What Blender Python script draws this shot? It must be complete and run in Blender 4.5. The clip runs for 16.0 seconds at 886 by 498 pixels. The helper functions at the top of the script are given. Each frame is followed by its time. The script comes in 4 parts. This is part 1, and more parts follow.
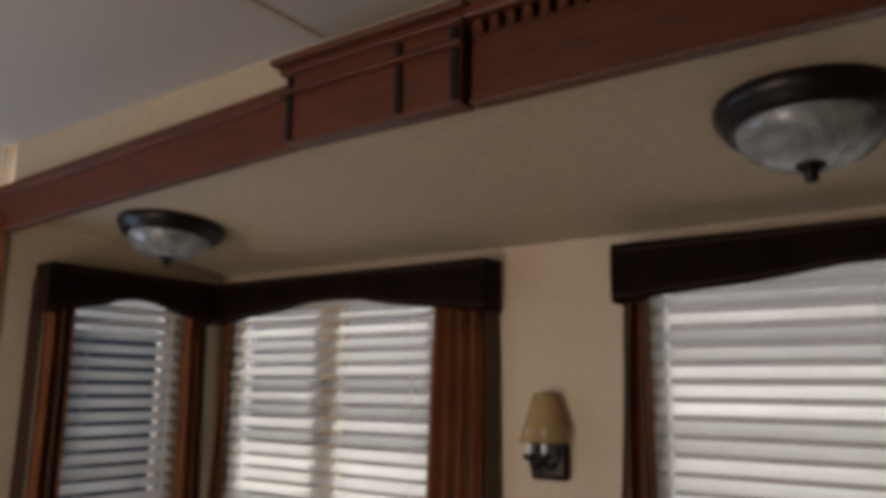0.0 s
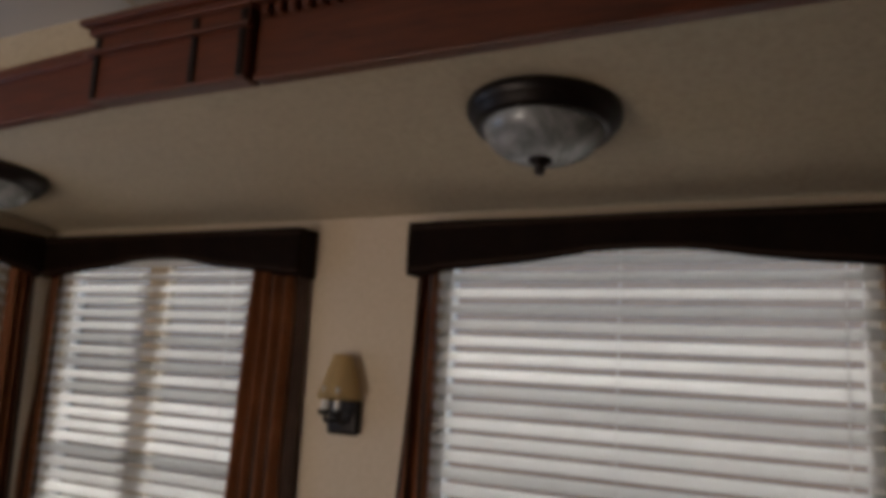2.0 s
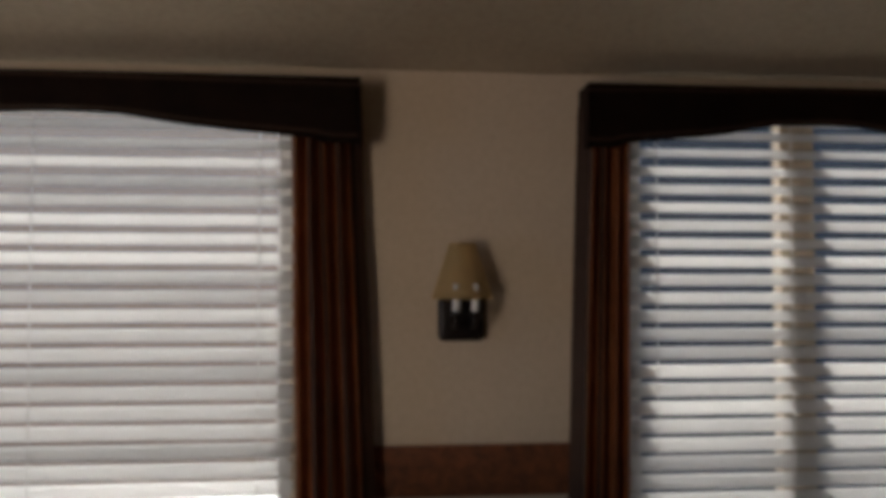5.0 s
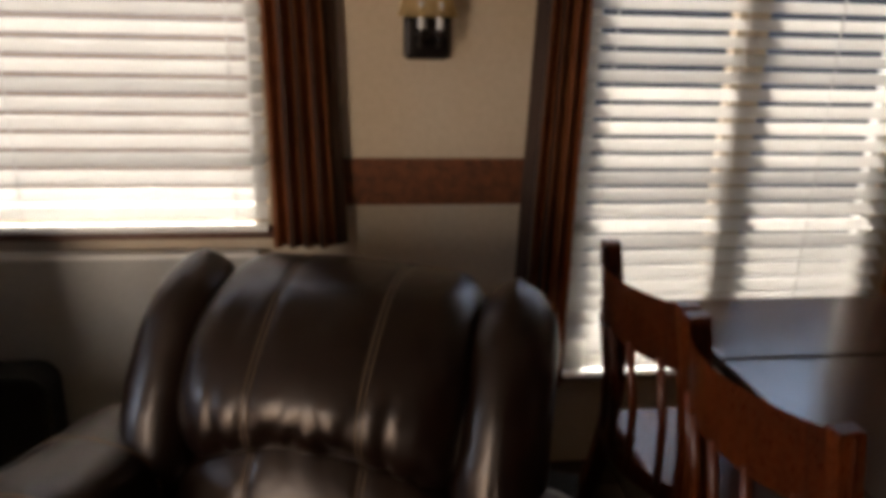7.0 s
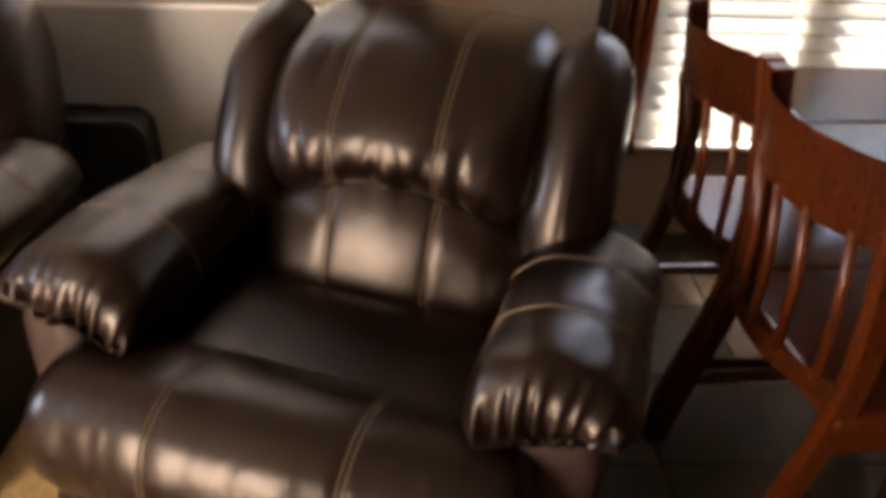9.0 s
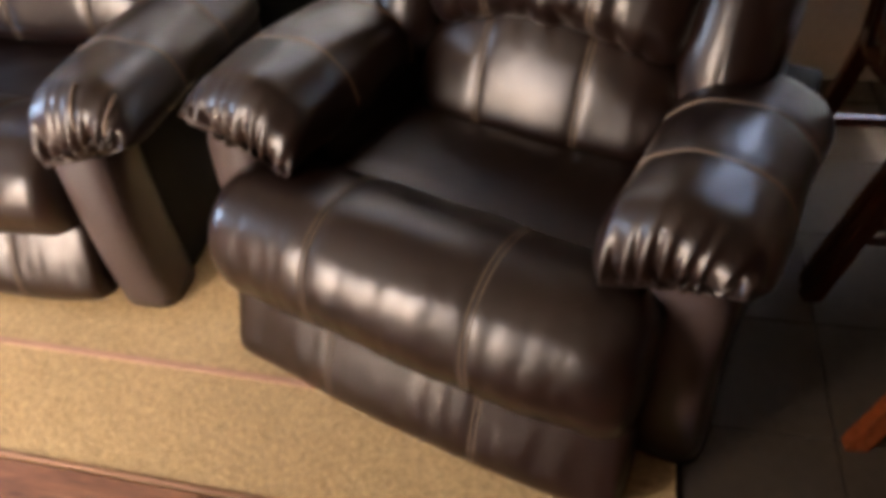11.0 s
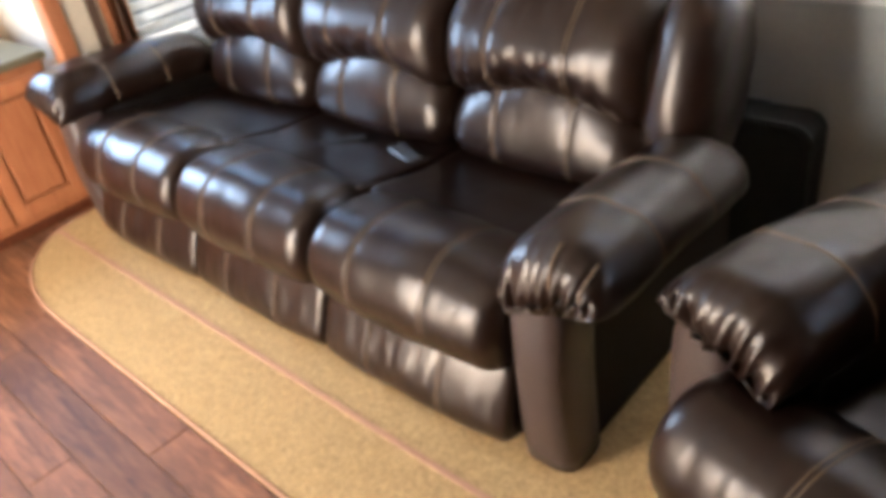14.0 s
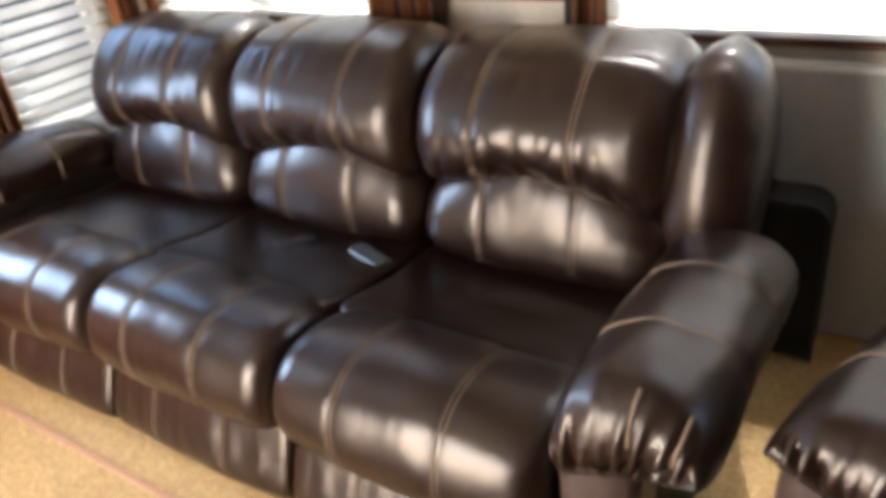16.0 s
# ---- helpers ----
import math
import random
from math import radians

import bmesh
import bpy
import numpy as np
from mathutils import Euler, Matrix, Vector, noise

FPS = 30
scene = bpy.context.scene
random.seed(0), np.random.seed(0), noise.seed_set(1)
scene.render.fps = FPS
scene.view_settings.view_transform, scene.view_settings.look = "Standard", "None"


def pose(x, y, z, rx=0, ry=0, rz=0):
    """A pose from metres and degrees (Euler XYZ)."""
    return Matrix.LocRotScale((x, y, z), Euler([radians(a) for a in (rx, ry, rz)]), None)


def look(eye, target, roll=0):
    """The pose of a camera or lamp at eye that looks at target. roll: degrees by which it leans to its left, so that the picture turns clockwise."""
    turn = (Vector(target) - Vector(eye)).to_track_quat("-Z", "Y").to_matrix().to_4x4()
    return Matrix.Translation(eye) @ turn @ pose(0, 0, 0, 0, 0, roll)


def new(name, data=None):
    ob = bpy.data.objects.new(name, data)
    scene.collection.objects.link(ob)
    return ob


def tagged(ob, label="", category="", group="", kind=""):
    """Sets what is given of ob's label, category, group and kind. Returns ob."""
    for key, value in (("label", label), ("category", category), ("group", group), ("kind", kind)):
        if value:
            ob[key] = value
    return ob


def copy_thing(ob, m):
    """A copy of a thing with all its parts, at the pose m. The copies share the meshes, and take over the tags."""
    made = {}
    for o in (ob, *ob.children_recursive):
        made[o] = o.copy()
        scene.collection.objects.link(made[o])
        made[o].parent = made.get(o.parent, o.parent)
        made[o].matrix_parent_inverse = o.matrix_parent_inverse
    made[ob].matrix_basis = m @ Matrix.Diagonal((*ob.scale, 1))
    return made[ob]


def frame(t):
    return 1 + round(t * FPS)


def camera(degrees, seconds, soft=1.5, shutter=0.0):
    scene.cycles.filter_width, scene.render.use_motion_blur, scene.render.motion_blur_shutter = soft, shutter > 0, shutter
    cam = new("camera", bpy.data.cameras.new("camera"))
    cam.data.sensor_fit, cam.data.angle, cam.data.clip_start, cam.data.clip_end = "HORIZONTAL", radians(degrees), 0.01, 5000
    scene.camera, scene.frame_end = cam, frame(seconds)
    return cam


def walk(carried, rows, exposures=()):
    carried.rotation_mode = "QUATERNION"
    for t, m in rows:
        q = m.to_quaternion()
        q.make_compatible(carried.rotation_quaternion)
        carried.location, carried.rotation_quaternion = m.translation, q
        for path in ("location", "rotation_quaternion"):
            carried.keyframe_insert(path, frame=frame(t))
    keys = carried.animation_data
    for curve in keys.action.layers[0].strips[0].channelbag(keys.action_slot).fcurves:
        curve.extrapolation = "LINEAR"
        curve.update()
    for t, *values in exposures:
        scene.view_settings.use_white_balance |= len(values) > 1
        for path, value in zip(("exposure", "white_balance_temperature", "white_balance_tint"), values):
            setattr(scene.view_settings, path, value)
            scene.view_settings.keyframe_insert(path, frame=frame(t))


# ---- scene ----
# seconds and stops of the film camera's own exposure
EXPOSURES = [(0, 1.5, 6250, 8), (2.0, 1.25, 6150, 8), (3.5, 0.95, 6000, 8), (4.5, 1.35, 6050, 8), (7, 2.4, 6900, 10), (8.5, 3.5, 7500, 12),
             (11, 4.15, 6100, 7), (12.5, 4.0, 5900, 3), (16, 4.05, 5950, 2)]
cam = camera(59.8, 16.0, soft=5.6)
PATH = [
    (0, (1.089, -2.132, 1.551), (-0.041, -0.519, 1.905), 0.6),
    (0.5, (1.183, -2.154, 1.518), (0.09, -0.509, 1.832), 2.5),
    (1, (1.28, -2.161, 1.498), (0.256, -0.474, 1.822), 3.2),
    (1.5, (1.356, -2.144, 1.495), (0.401, -0.418, 1.822), 3.4),
    (2, (1.42, -2.146, 1.49), (0.517, -0.391, 1.814), 3.4),
    (2.5, (1.494, -2.153, 1.472), (0.694, -0.347, 1.791), 2.4),
    (3, (1.589, -2.217, 1.459), (0.954, -0.34, 1.727), 2.8),
    (3.5, (1.722, -2.163, 1.491), (1.27, -0.225, 1.69), 2.6),
    (4, (1.682, -2.037, 1.477), (1.623, -0.044, 1.628), 1.1),
    (4.5, (1.739, -2.018, 1.468), (1.846, -0.026, 1.603), 0.3),
    (7, (1.735, -2.141, 1.438), (1.991, -0.254, 0.826), 1.6),
    (7.5, (1.729, -2.161, 1.394), (1.885, -0.311, 0.651), 2.4),
    (8, (1.721, -2.166, 1.376), (1.879, -0.349, 0.557), 2.7),
    (8.5, (1.712, -2.206, 1.365), (1.839, -0.451, 0.413), 2.8),
    (11, (1.79, -2.257, 1.37), (1.417, -0.866, -0.018), -5.9),
    (11.5, (1.707, -2.235, 1.374), (1.151, -0.921, -0.028), -6.4),
    (12, (1.645, -2.217, 1.375), (0.896, -0.981, -0.007), -7.2),
    (12.5, (1.598, -2.207, 1.381), (0.681, -1.029, 0.05), -8.1),
    (13, (1.568, -2.197, 1.387), (0.548, -1.044, 0.11), -7.4),
    (13.5, (1.533, -2.162, 1.413), (0.407, -0.971, 0.266), -8.2),
    (14, (1.485, -2.128, 1.424), (0.295, -0.951, 0.329), -9.3),
    (14.5, (1.419, -2.068, 1.447), (0.181, -0.858, 0.446), -9.9),
    (15, (1.388, -2.045, 1.455), (0.129, -0.825, 0.491), -8.5),
    (15.5, (1.297, -2.008, 1.414), (0.131, -0.714, 0.431), -8.4),
    (16, (1.083, -1.989, 1.392), (0.089, -0.572, 0.389), -7.6),
]
walk(cam, [(t, look(eye, target, roll)) for t, eye, target, roll in PATH],
     exposures=EXPOSURES)

# ---------------------------------------------------------------- world and light
world = bpy.data.worlds.new("sky")
scene.world = world
world.use_nodes = True
wn = world.node_tree.nodes
sky = wn.new("ShaderNodeTexSky")
sky.sky_type, sky.sun_disc = "NISHITA", False
sky.sun_elevation, sky.sun_rotation = radians(62), radians(15)
wn["Background"].inputs["Strength"].default_value = 0.15
world.node_tree.links.new(sky.outputs["Color"], wn["Background"].inputs["Color"])


def area_lamp(name, m, sx, sy, power, colour):
    la = bpy.data.lights.new(name, "AREA")
    la.shape, la.size, la.size_y, la.energy, la.color = "RECTANGLE", sx, sy, power, colour
    ob = new(name, la)
    ob.matrix_world = m
    return ob


sun = new("sun", bpy.data.lights.new("sun", "SUN"))
sun.data.energy, sun.data.angle, sun.data.color = 4.5, radians(0.6), (1.0, 0.96, 0.91)
sun.matrix_world = look((0, 0, 0), (0.10, -0.47, -0.9))
# daylight of the windows behind the camera and over the worktop
area_lamp("window_light", look((-2.19, -1.55, 1.3), (0, -1.55, 1.3)), 0.75, 0.85, 3.8, (0.52, 0.69, 1.0))
area_lamp("window_light", look((-0.5, -3.36, 0.98), (-0.4, -1.0, 0.85)), 1.0, 1.65, 9.8, (1.0, 0.84, 0.70))

# ---------------------------------------------------------------- materials


class Nodes:
    """A small builder for node materials."""

    def __init__(self, name, rough=0.6, metal=0.0, spec=0.5):
        self.mat = bpy.data.materials.new(name)
        self.mat.use_nodes = True
        self.tree = self.mat.node_tree
        self.shader = self.tree.nodes["Principled BSDF"]
        self.shader.inputs["Roughness"].default_value = rough
        self.shader.inputs["Metallic"].default_value = metal
        self.shader.inputs["Specular IOR Level"].default_value = spec
        self.coord = self.tree.nodes.new("ShaderNodeTexCoord").outputs["Object"]

    def node(self, kind, **values):
        n = self.tree.nodes.new(kind)
        for key, value in values.items():
            n.inputs[key].default_value = value
        return n

    def link(self, a, b):
        self.tree.links.new(a, b)

    def mapped(self, scale, source=None):
        m = self.node("ShaderNodeMapping", Scale=scale)
        self.link(source or self.coord, m.inputs["Vector"])
        return m.outputs["Vector"]

    def noise(self, scale, detail=4.0, rough=0.55, stretch=(1, 1, 1), distortion=0.0):
        n = self.node("ShaderNodeTexNoise", Scale=scale, Detail=detail, Roughness=rough, Distortion=distortion)
        self.link(self.mapped(stretch), n.inputs["Vector"])
        return n.outputs["Fac"]

    def ramp(self, fac, stops):
        r = self.tree.nodes.new("ShaderNodeValToRGB")
        while len(r.color_ramp.elements) < len(stops):
            r.color_ramp.elements.new(0.5)
        for e, (pos, col) in zip(r.color_ramp.elements, stops):
            e.position, e.color = pos, (*col, 1)
        self.link(fac, r.inputs["Fac"])
        return r.outputs["Color"]

    def mix(self, fac, a, b, blend="MIX"):
        m = self.tree.nodes.new("ShaderNodeMix")
        m.data_type, m.blend_type = "RGBA", blend
        for socket, value in ((m.inputs[0], fac), (m.inputs[6], a), (m.inputs[7], b)):
            if isinstance(value, (int, float)):
                socket.default_value = value
            elif isinstance(value, tuple):
                socket.default_value = (*value, 1)
            else:
                self.link(value, socket)
        return m.outputs[2]

    def colour(self, out):
        if isinstance(out, tuple):
            self.shader.inputs["Base Color"].default_value = (*out, 1)
        else:
            self.link(out, self.shader.inputs["Base Color"])
        return self

    def rough(self, fac, low, high):
        m = self.node("ShaderNodeMapRange")
        m.inputs["To Min"].default_value, m.inputs["To Max"].default_value = low, high
        self.link(fac, m.inputs["Value"])
        self.link(m.outputs["Result"], self.shader.inputs["Roughness"])
        return self

    def bump(self, fac, strength, distance=0.002):
        b = self.node("ShaderNodeBump", Strength=strength, Distance=distance)
        self.link(fac, b.inputs["Height"])
        if self.shader.inputs["Normal"].is_linked:
            self.link(self.shader.inputs["Normal"].links[0].from_socket, b.inputs["Normal"])
        self.link(b.outputs["Normal"], self.shader.inputs["Normal"])
        return self

    def random(self):
        return self.tree.nodes.new("ShaderNodeObjectInfo").outputs["Random"]


def wallpaper(name, light, dark):
    n = Nodes(name, 0.75)
    fine, broad = n.noise(55, 5, 0.65), n.noise(2.2, 3)
    n.colour(n.mix(0.35, n.ramp(fine, ((0.35, dark), (0.62, light))), n.ramp(broad, ((0.3, dark), (0.7, light)))))
    return n.bump(fine, 0.15, 0.001).mat


def wood(name, light, dark, along=(1, 12, 12), rough=0.35, scale=6.0, tint=0.0):
    n = Nodes(name, rough)
    grain = n.noise(scale, 6, 0.6, along, 0.6)
    fine = n.noise(scale * 6, 3, 0.6, along)
    col = n.mix(0.22, n.ramp(grain, ((0.3, dark), (0.7, light))), n.ramp(fine, ((0.35, dark), (0.65, light))))
    if tint:
        shade = n.ramp(n.random(), ((0.0, (1 - tint,) * 3), (1.0, (1 + tint * 0.6,) * 3)))
        col = n.mix(1.0, col, shade, "MULTIPLY")
    n.colour(col)
    return n.rough(fine, rough - 0.06, rough + 0.12).bump(fine, 0.12, 0.0008).mat


def leather(name):
    n = Nodes(name, 0.3, spec=0.52)
    pores, crease, broad = n.noise(260, 4, 0.6), n.noise(26, 4, 0.6), n.noise(3.5, 3)
    wrinkle = n.noise(9.0, 3, 0.5, (1.7, 0.8, 0.7), 0.9)
    n.colour(n.mix(0.5, n.ramp(broad, ((0.3, (0.0056, 0.0021, 0.0012)), (0.75, (0.0125, 0.0048, 0.0027)))),
                   n.ramp(crease, ((0.3, (0.0045, 0.0018, 0.0011)), (0.7, (0.0112, 0.0043, 0.0025))))))
    n.shader.inputs["Specular Tint"].default_value = (1.0, 0.85, 0.75, 1)
    return n.rough(broad, 0.25, 0.36).bump(pores, 0.25, 0.0006).bump(crease, 0.35, 0.003).bump(wrinkle, 0.14, 0.010).mat


def cloth(name, light, dark, rough=0.8):
    n = Nodes(name, rough, spec=0.15)
    weave = n.noise(320, 2, 0.5, (1, 1, 0.3))
    broad = n.noise(9, 4)
    col = n.mix(0.5, n.ramp(broad, ((0.3, dark), (0.7, light))), n.ramp(weave, ((0.3, dark), (0.7, light))))
    n.colour(col)
    return n.bump(weave, 0.3, 0.0008).mat


def plain(name, col, rough=0.5, metal=0.0, spec=0.5, vary=0.12):
    n = Nodes(name, rough, metal, spec)
    low = tuple(c * (1 - vary) for c in col)
    grain = n.noise(40, 4)
    n.colour(n.mix(0.5, n.ramp(grain, ((0.3, low), (0.7, col))), n.ramp(n.noise(5, 3), ((0.3, low), (0.7, col)))))
    return n.rough(grain, max(rough - 0.06, 0.02), rough + 0.06).mat


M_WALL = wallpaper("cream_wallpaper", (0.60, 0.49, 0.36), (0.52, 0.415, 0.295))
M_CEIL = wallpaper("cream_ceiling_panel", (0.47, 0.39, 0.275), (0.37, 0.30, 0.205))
M_MAINCEIL = plain("off_white_ceiling_paint", (0.42, 0.385, 0.335), 0.7, vary=0.06)
M_CHERRY = wood("cherry_wood", (0.125, 0.027, 0.006), (0.040, 0.009, 0.002), rough=0.45)
M_CHERRY_V = wood("cherry_wood_upright", (0.42, 0.16, 0.065), (0.27, 0.085, 0.032), (12, 12, 1))
M_DARKWOOD = wood("dark_chair_wood", (0.135, 0.027, 0.005), (0.040, 0.008, 0.002), (12, 12, 1), 0.26)
M_LEATHER = leather("dark_brown_leather")
M_VINYL = plain("smooth_brown_vinyl", (0.050, 0.030, 0.024), 0.42, vary=0.2)
# arm leather darkened and dulled in place of shade beside the arms
M_FLANK = plain("shade_darkened_flank_leather", (0.010, 0.006, 0.004), 0.7, spec=0.15, vary=0.3)
M_STITCH = plain("tan_stitching", (0.165, 0.105, 0.062), 0.8)
M_BROWNCLOTH = cloth("dark_brown_valance_cloth", (0.024, 0.011, 0.006), (0.011, 0.005, 0.003))
M_CURTAIN = cloth("rust_brown_curtain_cloth", (0.38, 0.135, 0.052), (0.17, 0.058, 0.023), rough=0.55)
M_CURTAIN_DARK = cloth("dark_curtain_cloth", (0.06, 0.03, 0.017), (0.03, 0.015, 0.009), rough=0.6)
M_BRONZE = plain("oil_rubbed_bronze", (0.018, 0.013, 0.011), 0.38, 0.6)
M_PVC = plain("white_window_frame", (0.75, 0.73, 0.69), 0.4, vary=0.05)


def slat_material():
    """White blind slats that let a part of the daylight through."""
    n = Nodes("white_blind_slat", 0.45)
    n.colour(n.ramp(n.noise(8, 3), ((0.3, (0.80, 0.79, 0.77)), (0.7, (0.88, 0.87, 0.85)))))
    t = n.node("ShaderNodeBsdfTranslucent", Color=(0.95, 0.92, 0.88, 1))
    m = n.node("ShaderNodeMixShader", Fac=0.34)
    n.link(n.shader.outputs["BSDF"], m.inputs[1])
    n.link(t.outputs["BSDF"], m.inputs[2])
    n.link(m.outputs["Shader"], n.tree.nodes["Material Output"].inputs["Surface"])
    return n.mat


def shade_material(name, col):
    n = Nodes(name, 0.8)
    n.colour(n.ramp(n.noise(30, 3), ((0.3, tuple(c * 0.9 for c in col)), (0.7, col))))
    t = n.node("ShaderNodeBsdfTranslucent", Color=(*col, 1))
    m = n.node("ShaderNodeMixShader", Fac=0.4)
    n.link(n.shader.outputs["BSDF"], m.inputs[1])
    n.link(t.outputs["BSDF"], m.inputs[2])
    n.link(m.outputs["Shader"], n.tree.nodes["Material Output"].inputs["Surface"])
    return n.mat


def glass_material():
    n = Nodes("window_glass", 0.0)
    n.shader.inputs["Transmission Weight"].default_value = 1.0
    n.shader.inputs["IOR"].default_value = 1.06
    return n.mat


def alabaster():
    n = Nodes("alabaster_glass", 0.25)
    swirl = n.noise(9, 5, 0.6, (1, 1, 1), 2.5)
    n.colour(n.ramp(swirl, ((0.35, (0.16, 0.165, 0.165)), (0.65, (0.34, 0.345, 0.345)))))
    n.shader.inputs["Subsurface Weight"].default_value = 0.2
    n.shader.inputs["Subsurface Radius"].default_value = (0.02, 0.02, 0.02)
    return n.mat


def carpet():
    n = Nodes("tan_carpet", 0.95, spec=0.1)
    tuft, mid, broad = n.noise(105, 3, 0.7), n.noise(75, 4, 0.7), n.noise(2.5, 3)
    col = n.mix(0.45, n.ramp(tuft, ((0.34, (0.25, 0.15, 0.062)), (0.66, (0.72, 0.475, 0.215)))),
                n.ramp(mid, ((0.34, (0.26, 0.155, 0.066)), (0.66, (0.60, 0.41, 0.195)))))
    n.colour(n.mix(0.25, col, n.ramp(broad, ((0.3, (0.36, 0.23, 0.11)), (0.7, (0.50, 0.33, 0.16))))))
    return n.bump(tuft, 0.8, 0.004).mat


def plank_material():
    """Reddish vinyl wood planks: streaks along the board, blotches, and a tone of its own for each board."""
    n = Nodes("reddish_wood_plank", 0.42, spec=0.28)
    streak = n.noise(5.0, 6, 0.65, (1.0, 9, 9), 0.8)
    fine = n.noise(40, 3, 0.6, (0.6, 6, 6))
    blotch = n.noise(4.0, 4, 0.6, (1.0, 2.2, 1.0), 0.5)
    col = n.mix(0.4, n.ramp(streak, ((0.34, (0.052, 0.021, 0.011)), (0.52, (0.160, 0.068, 0.035)), (0.70, (0.29, 0.138, 0.072)))),
                n.ramp(fine, ((0.35, (0.09, 0.033, 0.018)), (0.65, (0.22, 0.088, 0.046)))))
    col = n.mix(0.55, col, n.ramp(blotch, ((0.32, (0.55, 0.50, 0.46)), (0.68, (1.5, 1.42, 1.32)))), "MULTIPLY")
    col = n.mix(1.0, col, n.ramp(n.random(), ((0.0, (0.68, 0.66, 0.58)), (0.5, (0.98, 0.98, 0.88)), (1.0, (1.25, 1.25, 1.12)))), "MULTIPLY")
    n.colour(col)
    return n.rough(fine, 0.52, 0.68).bump(fine, 0.12, 0.0008).mat


M_SLAT = slat_material()
M_SHADE = shade_material("cream_lamp_shade", (0.72, 0.56, 0.30))
M_GLASS = glass_material()
M_ALABASTER = alabaster()
M_CARPET = carpet()
M_PINKBAND = cloth("dusty_pink_carpet_stripe", (0.50, 0.27, 0.17), (0.38, 0.20, 0.12))
M_BORDER = wood("mottled_brown_border", (0.25, 0.080, 0.024), (0.060, 0.019, 0.007), (4, 4, 4), 0.6, 9)
M_PLANK = plank_material()
M_GAP = plain("dark_floor_joint", (0.03, 0.015, 0.01), 0.8)
M_MESH = plain("black_case_cloth", (0.008, 0.008, 0.009), 0.75)
M_TABLE = wood("polished_dark_table_wood", (0.06, 0.028, 0.016), (0.03, 0.013, 0.008), (1, 10, 10), 0.14)
M_TILE = plain("dark_brown_floor_tile", (0.060, 0.040, 0.025), 0.8, spec=0.2, vary=0.35)
M_COUNTER = plain("olive_stone_counter", (0.13, 0.10, 0.05), 0.5, vary=0.35)
# grey of the shaded wall under the wide window
M_WALLSHADE = cloth("grey_wall_shade", (0.44, 0.43, 0.405), (0.34, 0.33, 0.31))
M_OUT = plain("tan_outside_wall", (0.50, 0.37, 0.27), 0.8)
# shade of the outdoors put into the colour
M_SHADED = plain("shade_blue_grey_outside", (0.036, 0.040, 0.047), 0.8)
M_GROUND = plain("outside_gravel", (0.13, 0.115, 0.095), 0.9, vary=0.3)
M_BLACK = plain("black_plastic", (0.012, 0.012, 0.013), 0.35)
M_MULLION = plain("tan_window_post", (0.52, 0.42, 0.30), 0.6)
# made-up dark finish for closing walls, to lower the room's bounce light
M_DIMWALL = wood("dim_wall_wood", (0.10, 0.04, 0.02), (0.05, 0.02, 0.01), (12, 12, 1), 0.45)
M_HANDSET = plain("dull_grey_plastic", (0.05, 0.05, 0.05), 0.4)

# ---------------------------------------------------------------- mesh helpers


def mesh_object(name, bm, material, smooth=False):
    me = bpy.data.meshes.new(name)
    bmesh.ops.recalc_face_normals(bm, faces=bm.faces)
    if smooth:
        for f in bm.faces:
            f.smooth = True
    bm.to_mesh(me)
    bm.free()
    for m in material if isinstance(material, (list, tuple)) else [material]:
        me.materials.append(m)
    return new(name, me)


def part(name, bm, material, parent, label="", smooth=False):
    ob = mesh_object(name, bm, material, smooth)
    ob.parent = parent
    if label:
        ob["label"] = label
    return ob


def add_box(bm, x0, y0, z0, x1, y1, z1, bevel=0.0, segments=2):
    """A box with rounded edges added to a bmesh."""
    made = bmesh.ops.create_cube(bm, size=1.0)["verts"]
    for v in made:
        v.co = Vector(((x0 + x1) / 2 + v.co.x * (x1 - x0), (y0 + y1) / 2 + v.co.y * (y1 - y0), (z0 + z1) / 2 + v.co.z * (z1 - z0)))
    if bevel:
        edges = list({e for v in made for e in v.link_edges})
        bmesh.ops.bevel(bm, geom=edges, offset=bevel, segments=segments, profile=0.5, affect="EDGES")
    return bm


def box(x0, y0, z0, x1, y1, z1, bevel=0.0, segments=2):
    return add_box(bmesh.new(), x0, y0, z0, x1, y1, z1, bevel, segments)


def surface(fn, nu, nv, close_u=False, cap=False):
    """A grid of fn(u, v), u and v from 0 to 1; u may close on itself, and the v ends may be capped."""
    bm = bmesh.new()
    cols = nu if close_u else nu + 1
    rows = [[bm.verts.new(fn(i / nu, j / nv)) for i in range(cols)] for j in range(nv + 1)]
    for j in range(nv):
        for i in range(nu):
            k = (i + 1) % cols
            bm.faces.new((rows[j][i], rows[j][k], rows[j + 1][k], rows[j + 1][i]))
    if cap:
        bm.faces.new(rows[0])
        bm.faces.new(rows[-1])
    return bm


def lathe(profile, segments=40, axis="z"):
    """A turned body from (radius, height) pairs."""
    def at(u, v):
        k = v * (len(profile) - 1)
        i = min(int(k), len(profile) - 2)
        f = k - i
        r = profile[i][0] * (1 - f) + profile[i + 1][0] * f
        h = profile[i][1] * (1 - f) + profile[i + 1][1] * f
        return (r * math.cos(2 * math.pi * u), r * math.sin(2 * math.pi * u), h)
    return surface(at, segments, len(profile) - 1, True, True)


